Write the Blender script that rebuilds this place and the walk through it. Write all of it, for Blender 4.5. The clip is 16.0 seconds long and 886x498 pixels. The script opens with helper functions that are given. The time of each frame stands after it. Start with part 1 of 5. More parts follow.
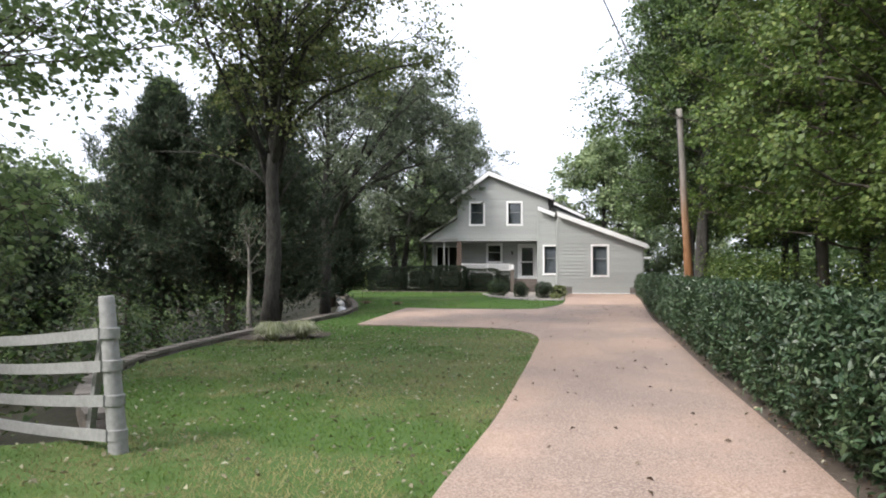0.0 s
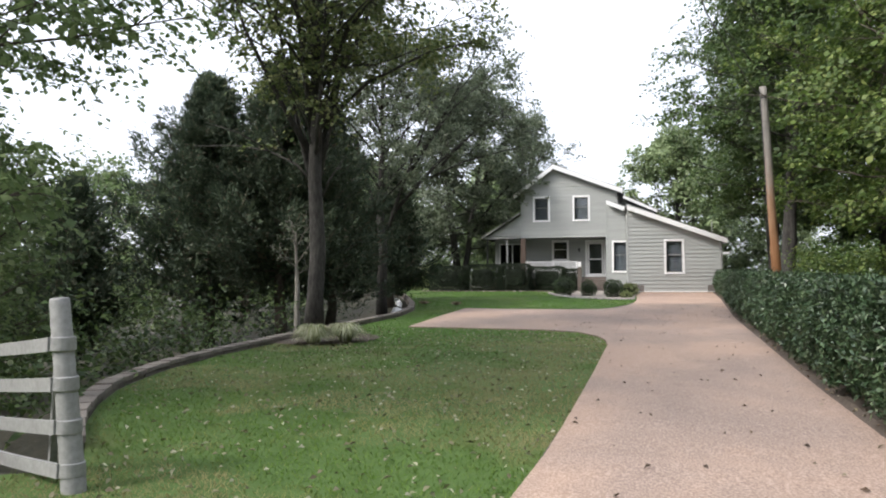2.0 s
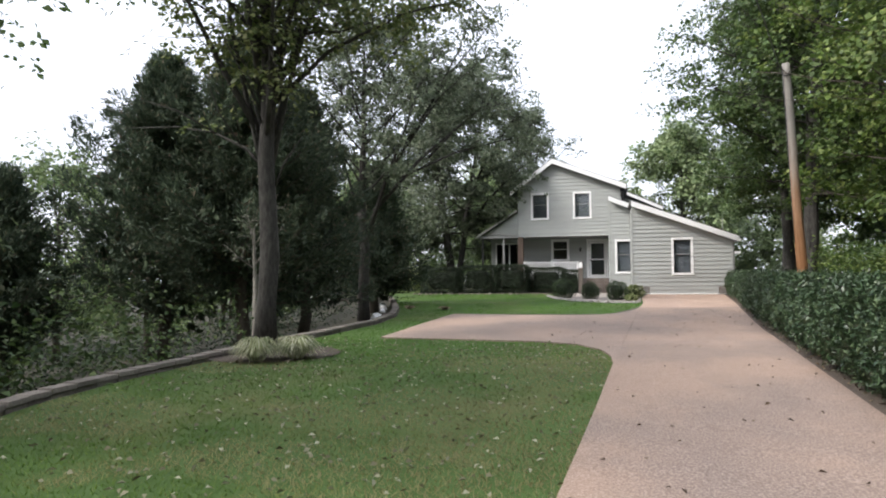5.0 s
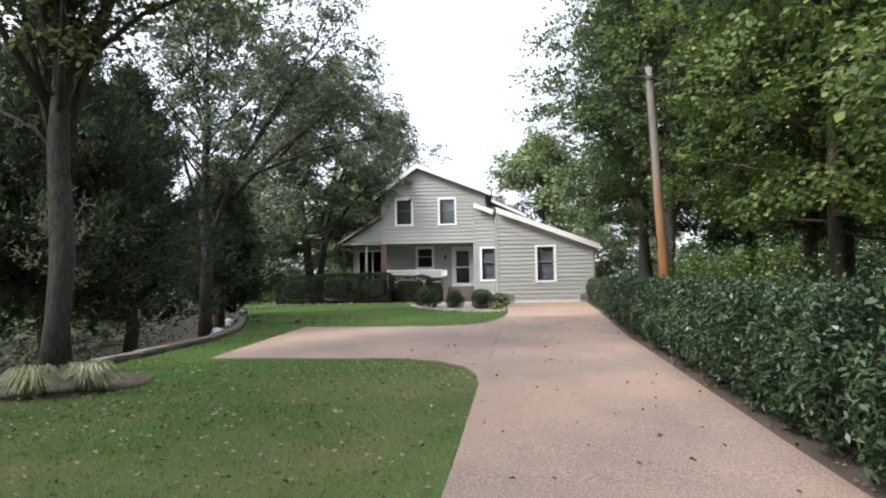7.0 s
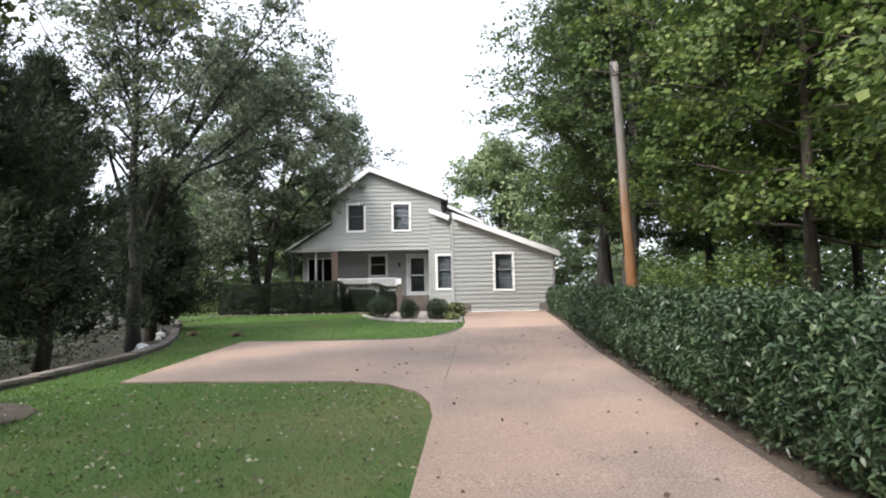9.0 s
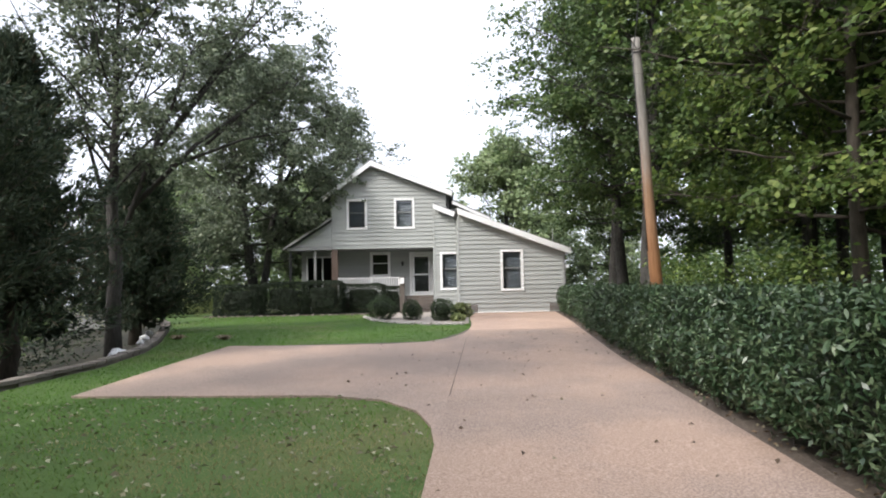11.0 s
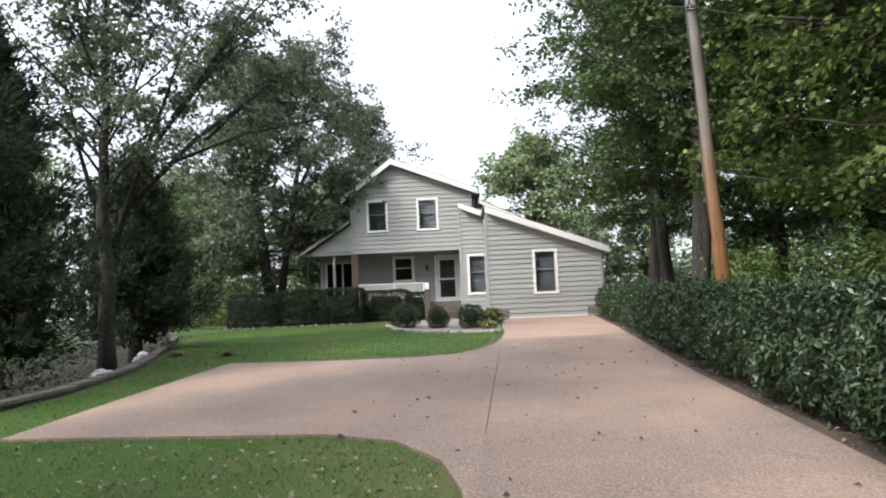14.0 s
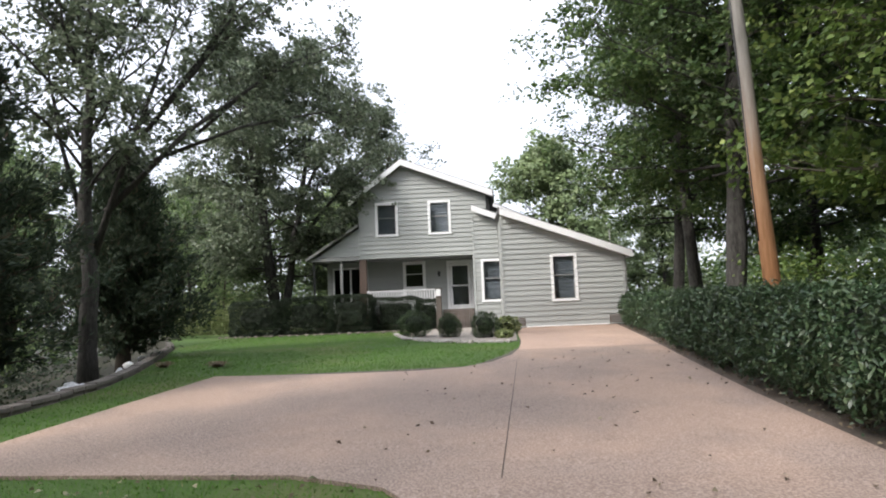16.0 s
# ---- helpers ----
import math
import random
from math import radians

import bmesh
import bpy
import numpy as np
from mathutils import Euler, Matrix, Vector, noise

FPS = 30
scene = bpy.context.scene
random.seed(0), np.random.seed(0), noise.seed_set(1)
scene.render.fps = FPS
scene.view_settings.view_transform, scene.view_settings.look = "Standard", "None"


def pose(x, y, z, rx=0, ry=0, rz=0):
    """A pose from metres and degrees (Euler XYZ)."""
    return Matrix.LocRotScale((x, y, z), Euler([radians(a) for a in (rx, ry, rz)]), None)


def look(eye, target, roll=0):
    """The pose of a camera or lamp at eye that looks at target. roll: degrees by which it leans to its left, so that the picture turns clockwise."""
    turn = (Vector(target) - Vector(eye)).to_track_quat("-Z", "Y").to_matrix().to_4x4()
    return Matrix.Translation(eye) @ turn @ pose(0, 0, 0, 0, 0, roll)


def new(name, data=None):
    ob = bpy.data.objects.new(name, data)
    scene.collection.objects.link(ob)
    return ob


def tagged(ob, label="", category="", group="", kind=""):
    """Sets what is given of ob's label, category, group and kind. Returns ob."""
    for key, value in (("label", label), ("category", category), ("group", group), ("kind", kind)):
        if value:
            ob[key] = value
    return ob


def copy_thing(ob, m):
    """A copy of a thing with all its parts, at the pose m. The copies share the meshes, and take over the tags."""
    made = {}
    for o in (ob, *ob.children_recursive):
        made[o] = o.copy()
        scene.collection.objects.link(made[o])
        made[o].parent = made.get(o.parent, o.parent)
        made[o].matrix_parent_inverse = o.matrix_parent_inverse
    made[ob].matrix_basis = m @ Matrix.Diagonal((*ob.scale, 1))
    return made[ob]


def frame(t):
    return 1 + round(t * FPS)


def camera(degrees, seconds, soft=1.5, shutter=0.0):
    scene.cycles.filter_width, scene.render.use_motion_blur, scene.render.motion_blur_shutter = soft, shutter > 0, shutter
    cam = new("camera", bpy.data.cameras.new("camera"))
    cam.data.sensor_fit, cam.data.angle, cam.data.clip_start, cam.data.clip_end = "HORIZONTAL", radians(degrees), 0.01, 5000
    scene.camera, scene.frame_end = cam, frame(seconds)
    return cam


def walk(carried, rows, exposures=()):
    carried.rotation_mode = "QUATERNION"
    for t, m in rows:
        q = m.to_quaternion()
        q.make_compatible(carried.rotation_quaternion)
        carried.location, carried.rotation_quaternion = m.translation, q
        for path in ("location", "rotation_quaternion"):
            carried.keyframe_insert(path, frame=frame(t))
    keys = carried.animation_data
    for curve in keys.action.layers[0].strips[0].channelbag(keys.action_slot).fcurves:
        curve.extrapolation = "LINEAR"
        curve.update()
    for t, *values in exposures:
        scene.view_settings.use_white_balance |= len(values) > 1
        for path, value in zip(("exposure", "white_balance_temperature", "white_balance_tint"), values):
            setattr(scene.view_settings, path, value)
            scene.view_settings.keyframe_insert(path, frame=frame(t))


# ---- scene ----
cam = camera(65.5, 16.0, soft=1.95)
PATH = [
    (0, (-3.655, -42.171, 0.81), (-3.904, -40.188, 0.9), 0.3),
    (0.5, (-3.609, -41.724, 0.802), (-3.92, -39.751, 0.895), 0.0),
    (1, (-3.609, -41.261, 0.776), (-3.967, -39.296, 0.877), -0.6),
    (1.5, (-3.569, -40.899, 0.765), (-3.972, -38.943, 0.862), -0.5),
    (2, (-3.565, -40.572, 0.772), (-4.007, -38.623, 0.861), -0.2),
    (2.5, (-3.562, -40.215, 0.759), (-4.043, -38.275, 0.842), -0.3),
    (3, (-3.572, -39.815, 0.765), (-4.089, -37.884, 0.838), 0.0),
    (3.2, (-3.551, -39.642, 0.774), (-4.082, -37.715, 0.846), -0.0),
    (5.3, (-3.614, -37.585, 0.802), (-4.018, -35.629, 0.901), -0.5),
    (5.5, (-3.631, -37.409, 0.788), (-3.994, -35.445, 0.89), -0.4),
    (6, (-3.646, -37.039, 0.8), (-3.899, -35.058, 0.91), -0.7),
    (6.5, (-3.583, -36.492, 0.796), (-3.736, -34.501, 0.909), -0.7),
    (7, (-3.572, -35.951, 0.801), (-3.639, -33.956, 0.916), -0.9),
    (7.5, (-3.556, -35.512, 0.805), (-3.563, -33.515, 0.923), -1.0),
    (8, (-3.521, -35.095, 0.828), (-3.492, -33.098, 0.95), -0.6),
    (8.5, (-3.525, -34.707, 0.849), (-3.477, -32.712, 0.977), -0.9),
    (9, (-3.515, -34.294, 0.856), (-3.454, -32.299, 0.992), -1.1),
    (11.5, (-3.448, -32.176, 0.84), (-3.412, -30.181, 0.978), -1.4),
    (12, (-3.462, -31.819, 0.84), (-3.442, -29.824, 0.979), -1.8),
    (12.5, (-3.457, -31.458, 0.842), (-3.453, -29.463, 0.979), -2.0),
    (13, (-3.431, -31.071, 0.846), (-3.442, -29.076, 0.987), -2.0),
    (13.5, (-3.428, -30.692, 0.832), (-3.452, -28.697, 0.98), -2.2),
    (14, (-3.43, -30.176, 0.824), (-3.46, -28.182, 0.981), -2.5),
    (14.5, (-3.39, -29.758, 0.817), (-3.426, -27.765, 0.98), -2.5),
    (15, (-3.365, -29.286, 0.823), (-3.402, -27.293, 0.994), -2.4),
    (15.5, (-3.371, -28.87, 0.797), (-3.419, -26.878, 0.977), -2.7),
    (16, (-3.372, -28.501, 0.774), (-3.443, -26.511, 0.958), -2.4),
]
walk(cam, [(t, look(eye, target, roll)) for t, eye, target, roll in PATH], [(0, 1.46), (2.5, 1.36), (6, 1.36), (8, 1.54), (9, 1.56), (12, 1.44), (16, 1.38)])

# ---- light ----
SLOPE = 0.024
SUN_EL, SUN_AZ = 42.0, 230.0
world = bpy.data.worlds.new("overcast_sky")
scene.world = world
world.use_nodes = True
wn, wl = world.node_tree.nodes, world.node_tree.links
sky = wn.new("ShaderNodeTexSky")
sky.sky_type = "NISHITA"
sky.sun_disc = False
sky.sun_elevation, sky.sun_rotation = radians(SUN_EL), radians(SUN_AZ)
sky.air_density, sky.dust_density, sky.ozone_density = 1.0, 5.0, 1.0
blend = wn.new("ShaderNodeMix")
blend.data_type = "RGBA"
blend.inputs[0].default_value = 0.8
wl.new(sky.outputs[0], blend.inputs[6])
geo_sky = wn.new("ShaderNodeTexCoord")
height = wn.new("ShaderNodeSeparateXYZ")
wl.new(geo_sky.outputs["Generated"], height.inputs[0])
lift = wn.new("ShaderNodeMapRange")
lift.inputs[1].default_value, lift.inputs[2].default_value, lift.inputs[3].default_value, lift.inputs[4].default_value = 0.0, 1.0, 1.0, 1.75
wl.new(height.outputs[2], lift.inputs[0])
cloud = wn.new("ShaderNodeVectorMath")
cloud.operation = "SCALE"
cloud.inputs[0].default_value = (3.3, 3.42, 3.85)
wl.new(lift.outputs[0], cloud.inputs["Scale"])
wl.new(cloud.outputs[0], blend.inputs[7])
wl.new(blend.outputs[2], wn["Background"].inputs[0])
wn["Background"].inputs[1].default_value = 0.15

sun_data = bpy.data.lights.new("sun", "SUN")
sun_data.energy, sun_data.angle, sun_data.color = 1.5, radians(14), (1.0, 0.97, 0.93)
sun = new("sun", sun_data)
sun.matrix_world = pose(0, 0, 40, 90 - SUN_EL, 0, 180 - SUN_AZ)


# ---- materials ----
def shader(name, rough=0.7, metallic=0.0):
    m = bpy.data.materials.new(name)
    m.use_nodes = True
    n = m.node_tree.nodes
    b = n["Principled BSDF"]
    b.inputs["Roughness"].default_value, b.inputs["Metallic"].default_value = rough, metallic
    return m, n, m.node_tree.links, b


def ramp_node(n, stops):
    r = n.new("ShaderNodeValToRGB")
    e = r.color_ramp.elements
    while len(e) < len(stops):
        e.new(0.5)
    for k, (p, c) in zip(e, stops):
        k.position, k.color = p, (*c, 1)
    return r


def noise_node(n, l, vec, scale, detail=4.0, rough=0.55):
    t = n.new("ShaderNodeTexNoise")
    t.inputs["Scale"].default_value, t.inputs["Detail"].default_value, t.inputs["Roughness"].default_value = scale, detail, rough
    l.new(vec, t.inputs["Vector"])
    return t.outputs["Fac"]


def mix_colour(n, l, fac, a, b, kind="MIX"):
    x = n.new("ShaderNodeMix")
    x.data_type, x.blend_type = "RGBA", kind
    for k, v in ((0, fac), (6, a), (7, b)):
        if isinstance(v, (float, int)):
            x.inputs[k].default_value = v
        elif isinstance(v, tuple):
            x.inputs[k].default_value = (*v, 1)
        else:
            l.new(v, x.inputs[k])
    return x.outputs[2]


def surface(name, big, fine, big_scale=0.6, fine_scale=30.0, rough=0.8, bump=0.3, stretch=(1, 1, 1), vary=0.0, metallic=0.0, mixing=0.5):
    """Colour at two scales in world metres, with relief and a small difference from piece to piece."""
    m, n, l, b = shader(name, rough, metallic)
    geo = n.new("ShaderNodeNewGeometry")
    mp = n.new("ShaderNodeMapping")
    mp.inputs["Scale"].default_value = stretch
    l.new(geo.outputs["Position"], mp.inputs["Vector"])
    v = mp.outputs[0]
    r1 = ramp_node(n, big)
    l.new(noise_node(n, l, v, big_scale, 5), r1.inputs[0])
    r2 = ramp_node(n, fine)
    nf = noise_node(n, l, v, fine_scale, 4, 0.65)
    l.new(nf, r2.inputs[0])
    c = mix_colour(n, l, mixing, r1.outputs[0], r2.outputs[0])
    if vary:
        oi = n.new("ShaderNodeObjectInfo")
        mr = n.new("ShaderNodeMapRange")
        mr.inputs[3].default_value, mr.inputs[4].default_value = 1 - vary, 1 + vary
        l.new(oi.outputs["Random"], mr.inputs[0])
        hs = n.new("ShaderNodeHueSaturation")
        l.new(mr.outputs[0], hs.inputs["Value"])
        l.new(c, hs.inputs["Color"])
        c = hs.outputs[0]
    l.new(c, b.inputs["Base Color"])
    if bump:
        bp = n.new("ShaderNodeBump")
        bp.inputs["Strength"].default_value, bp.inputs["Distance"].default_value = bump, 0.02
        l.new(nf, bp.inputs["Height"])
        l.new(bp.outputs[0], b.inputs["Normal"])
    return m


def leaf_surface(name, stops, through_light=0.35, rough=0.5, patch=0.35, straw=0.0):
    """Leaves: each one its own green, with lighter and darker parts of the crown, and light that shines through."""
    m, n, l, b = shader(name, rough)
    geo = n.new("ShaderNodeNewGeometry")
    r = ramp_node(n, stops)
    l.new(geo.outputs["Random Per Island"], r.inputs[0])
    big = noise_node(n, l, geo.outputs["Position"], patch, 3)
    mr = n.new("ShaderNodeMapRange")
    mr.inputs[1].default_value, mr.inputs[2].default_value, mr.inputs[3].default_value, mr.inputs[4].default_value = 0.3, 0.7, 0.65, 1.35
    l.new(big, mr.inputs[0])
    hs = n.new("ShaderNodeHueSaturation")
    colour = r.outputs[0]
    if straw:
        dry = ramp_node(n, [(0.47, (0, 0, 0)), (0.56, (straw, straw, straw))])
        l.new(noise_node(n, l, geo.outputs["Position"], 0.55, 4, 0.6), dry.inputs[0])
        colour = mix_colour(n, l, dry.outputs[0], colour, (0.29, 0.24, 0.125))
    l.new(colour, hs.inputs["Color"])
    l.new(mr.outputs[0], hs.inputs["Value"])
    l.new(hs.outputs[0], b.inputs["Base Color"])
    b.inputs["Specular IOR Level"].default_value = 0.35
    tr = n.new("ShaderNodeBsdfTranslucent")
    l.new(hs.outputs[0], tr.inputs[0])
    mx = n.new("ShaderNodeMixShader")
    mx.inputs[0].default_value = through_light
    l.new(b.outputs[0], mx.inputs[1])
    l.new(tr.outputs[0], mx.inputs[2])
    l.new(mx.outputs[0], n["Material Output"].inputs[0])
    return m


SIDING = surface("grey_lap_siding", [(0.3, (0.315, 0.328, 0.316)), (0.7, (0.365, 0.378, 0.365))], [(0.3, (0.29, 0.302, 0.29)), (0.7, (0.38, 0.392, 0.378))], 0.8, 14, 0.75, 0.12, (0.25, 1, 3), 0.05)
GREY_WOOD = surface("weathered_grey_wood", [(0.3, (0.085, 0.07, 0.06)), (0.7, (0.14, 0.118, 0.1))], [(0.3, (0.07, 0.058, 0.05)), (0.7, (0.16, 0.135, 0.115))], 1, 12, 0.85, 0.3, (6, 6, 0.6))
WHITE = surface("white_paint", [(0.3, (0.74, 0.74, 0.74)), (0.7, (0.82, 0.82, 0.82))], [(0.3, (0.7, 0.7, 0.7)), (0.7, (0.84, 0.84, 0.84))], 1.5, 25, 0.5, 0.05)
DULL_WHITE = surface("weathered_white_paint", [(0.3, (0.19, 0.19, 0.185)), (0.7, (0.3, 0.3, 0.295))], [(0.3, (0.16, 0.16, 0.155)), (0.65, (0.31, 0.31, 0.3))], 3, 22, 0.7, 0.15)
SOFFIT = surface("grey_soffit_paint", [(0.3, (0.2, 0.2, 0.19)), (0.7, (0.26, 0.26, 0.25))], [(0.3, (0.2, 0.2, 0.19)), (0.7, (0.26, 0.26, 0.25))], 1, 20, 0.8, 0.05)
ROOF = surface("grey_asphalt_shingle", [(0.3, (0.1, 0.1, 0.1)), (0.7, (0.2, 0.2, 0.2))], [(0.3, (0.08, 0.08, 0.08)), (0.7, (0.24, 0.24, 0.235))], 0.7, 60, 0.95, 0.4)
BRICK = surface("brown_brick", [(0.3, (0.115, 0.092, 0.078)), (0.7, (0.18, 0.145, 0.122))], [(0.3, (0.09, 0.07, 0.06)), (0.7, (0.21, 0.17, 0.145))], 4, 35, 0.9, 0.4, vary=0.2)
MORTAR = surface("grey_mortar", [(0.3, (0.3, 0.29, 0.27)), (0.7, (0.4, 0.39, 0.36))], [(0.3, (0.28, 0.27, 0.25)), (0.7, (0.42, 0.4, 0.38))], 3, 50, 0.95, 0.3)
BROWN_WOOD = surface("brown_stained_wood", [(0.3, (0.085, 0.058, 0.045)), (0.7, (0.14, 0.095, 0.075))], [(0.3, (0.07, 0.048, 0.037)), (0.7, (0.155, 0.108, 0.084))], 1, 12, 0.75, 0.3, (6, 6, 0.6))
DARK = surface("dark_iron_paint", [(0.3, (0.02, 0.02, 0.02)), (0.7, (0.035, 0.035, 0.035))], [(0.3, (0.02, 0.02, 0.02)), (0.7, (0.04, 0.04, 0.04))], 2, 20, 0.5, 0.05)
CURTAIN = surface("grey_window_blind", [(0.3, (0.08, 0.088, 0.1)), (0.7, (0.11, 0.118, 0.132))], [(0.4, (0.075, 0.08, 0.095)), (0.6, (0.12, 0.13, 0.145))], 1, 30, 0.8, 0.1, (0.3, 1, 6))
ROOM = surface("unlit_room_walls", [(0.3, (0.04, 0.035, 0.03)), (0.7, (0.06, 0.052, 0.045))], [(0.3, (0.04, 0.035, 0.03)), (0.7, (0.06, 0.052, 0.045))], 1, 10, 0.9, 0)
CONCRETE = surface("tan_exposed_aggregate", [(0.36, (0.19, 0.142, 0.12)), (0.5, (0.27, 0.193, 0.153)), (0.62, (0.39, 0.262, 0.19))], [(0.36, (0.11, 0.084, 0.071)), (0.49, (0.28, 0.212, 0.175)), (0.63, (0.58, 0.465, 0.39))], 0.42, 48, 0.85, 0.6, (1, 0.75, 1), 0.06, 0.0, 0.42)
APRON_CONCRETE = surface("lighter_tan_aggregate", [(0.36, (0.34, 0.23, 0.172)), (0.5, (0.4, 0.268, 0.195)), (0.62, (0.47, 0.318, 0.23))], [(0.36, (0.18, 0.132, 0.108)), (0.49, (0.38, 0.275, 0.222)), (0.63, (0.62, 0.485, 0.4))], 0.42, 48, 0.85, 0.6, (1, 0.75, 1), 0.06, 0.0, 0.42)
JOINT = surface("dark_joint_filler", [(0.3, (0.06, 0.05, 0.04)), (0.7, (0.1, 0.085, 0.07))], [(0.3, (0.06, 0.05, 0.04)), (0.7, (0.12, 0.1, 0.08))], 2, 30, 0.95, 0.3)
PALE_STONE = surface("pale_limestone", [(0.3, (0.28, 0.26, 0.235)), (0.7, (0.4, 0.38, 0.35))], [(0.3, (0.2, 0.185, 0.165)), (0.7, (0.46, 0.44, 0.41))], 3, 25, 0.9, 0.5, vary=0.12)
GRAVEL = surface("tan_pea_gravel", [(0.3, (0.26, 0.225, 0.19)), (0.7, (0.36, 0.32, 0.28))], [(0.35, (0.14, 0.12, 0.1)), (0.5, (0.3, 0.27, 0.235)), (0.7, (0.52, 0.48, 0.43))], 1.2, 40, 0.95, 0.9)
WHITE_ROCK = surface("white_quartz_rock", [(0.3, (0.6, 0.6, 0.6)), (0.7, (0.75, 0.75, 0.75))], [(0.3, (0.5, 0.5, 0.5)), (0.7, (0.8, 0.8, 0.8))], 3, 14, 0.85, 0.6)
BLOCK = surface("grey_brown_edging_block", [(0.3, (0.14, 0.12, 0.105)), (0.7, (0.24, 0.21, 0.185))], [(0.3, (0.1, 0.085, 0.07)), (0.7, (0.28, 0.25, 0.22))], 1.5, 22, 0.95, 0.6, vary=0.18)
MULCH = surface("brown_mulch", [(0.3, (0.06, 0.045, 0.035)), (0.7, (0.11, 0.085, 0.065))], [(0.3, (0.035, 0.026, 0.02)), (0.55, (0.09, 0.07, 0.055)), (0.8, (0.24, 0.2, 0.165))], 1.2, 26, 0.95, 0.9)
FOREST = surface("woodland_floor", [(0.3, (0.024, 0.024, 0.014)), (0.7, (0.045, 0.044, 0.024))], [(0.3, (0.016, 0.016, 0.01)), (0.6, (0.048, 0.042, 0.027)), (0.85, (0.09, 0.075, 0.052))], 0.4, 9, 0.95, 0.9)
LAWN = surface("mown_lawn", [(0.36, (0.042, 0.09, 0.011)), (0.52, (0.06, 0.116, 0.016)), (0.66, (0.15, 0.145, 0.05))], [(0.25, (0.032, 0.066, 0.01)), (0.55, (0.055, 0.105, 0.017)), (0.85, (0.115, 0.14, 0.042))], 0.35, 28, 0.9, 0.8)
BARK = surface("grey_brown_bark", [(0.3, (0.026, 0.024, 0.021)), (0.7, (0.058, 0.054, 0.048))], [(0.35, (0.012, 0.011, 0.01)), (0.65, (0.09, 0.084, 0.076))], 2, 16, 0.95, 1.0, (1, 1, 0.3))
PALE_BARK = surface("pale_smooth_bark", [(0.3, (0.16, 0.15, 0.13)), (0.7, (0.26, 0.245, 0.22))], [(0.3, (0.1, 0.092, 0.08)), (0.7, (0.32, 0.3, 0.27))], 2, 14, 0.9, 0.6, (1, 1, 0.4))
DARK_BARK = surface("dark_cedar_bark", [(0.3, (0.05, 0.04, 0.033)), (0.7, (0.09, 0.075, 0.06))], [(0.3, (0.03, 0.025, 0.02)), (0.7, (0.12, 0.1, 0.08))], 2, 18, 0.95, 0.8, (1, 1, 0.25))
GRASS_BLADES = leaf_surface("grass_blades", [(0.0, (0.046, 0.095, 0.011)), (0.6, (0.076, 0.142, 0.018)), (0.93, (0.12, 0.178, 0.03)), (1.0, (0.2, 0.19, 0.08))], 0.45, 0.6, 0.42, 0.8)
GRASS_FRESH = leaf_surface("fresh_grass_blades", [(0.0, (0.046, 0.122, 0.01)), (0.6, (0.074, 0.178, 0.016)), (1.0, (0.112, 0.215, 0.026))], 0.45, 0.6, 0.4)
LEAF_PALE = leaf_surface("pale_curled_leaves", [(0.0, (0.1, 0.08, 0.05)), (0.5, (0.24, 0.225, 0.145)), (1.0, (0.4, 0.39, 0.29))], 0.2, 0.8, 2.0)
LEAF_MAPLE = leaf_surface("bright_maple_leaves", [(0.0, (0.062, 0.108, 0.024)), (0.55, (0.11, 0.168, 0.04)), (0.85, (0.17, 0.225, 0.062)), (1.0, (0.25, 0.3, 0.09))], 0.38, 0.5, 0.45)
LEAF_LAWN_MAPLE = leaf_surface("yellowing_maple_leaves", [(0.0, (0.08, 0.115, 0.04)), (0.5, (0.13, 0.17, 0.06)), (1.0, (0.23, 0.25, 0.1))], 0.45)
LEAF_WOOD = leaf_surface("woodland_leaves", [(0.0, (0.042, 0.078, 0.026)), (0.5, (0.075, 0.122, 0.04)), (1.0, (0.14, 0.19, 0.066))], 0.35)
LEAF_OAK = leaf_surface("grey_green_oak_leaves", [(0.0, (0.075, 0.1, 0.06)), (0.5, (0.125, 0.155, 0.095)), (1.0, (0.21, 0.24, 0.165))], 0.45, 0.45)
LEAF_SLOPE = leaf_surface("slope_tree_leaves", [(0.0, (0.085, 0.135, 0.05)), (0.5, (0.14, 0.2, 0.08)), (1.0, (0.22, 0.28, 0.13))], 0.5)
LEAF_YEW = leaf_surface("dark_clipped_yew", [(0.0, (0.012, 0.022, 0.011)), (0.6, (0.022, 0.036, 0.018)), (1.0, (0.045, 0.06, 0.03))], 0.1, 0.55, 1.5)
LEAF_FAR = leaf_surface("fresh_green_leaves", [(0.0, (0.13, 0.18, 0.085)), (0.5, (0.19, 0.25, 0.12)), (1.0, (0.28, 0.34, 0.17))], 0.35)
LEAF_CEDAR = leaf_surface("dark_cedar_sprays", [(0.0, (0.032, 0.05, 0.032)), (0.6, (0.06, 0.086, 0.052)), (0.93, (0.088, 0.115, 0.066)), (1.0, (0.14, 0.105, 0.075))], 0.2, 0.75)
LEAF_LAUREL = leaf_surface("glossy_laurel_leaves", [(0.0, (0.02, 0.042, 0.019)), (0.5, (0.044, 0.077, 0.036)), (0.85, (0.076, 0.116, 0.056)), (1.0, (0.12, 0.16, 0.084))], 0.12, 0.34, 1.5)
LEAF_BOX = leaf_surface("clipped_box_leaves", [(0.0, (0.026, 0.046, 0.02)), (0.6, (0.048, 0.078, 0.034)), (1.0, (0.095, 0.125, 0.06))], 0.18, 0.5, 1.5)
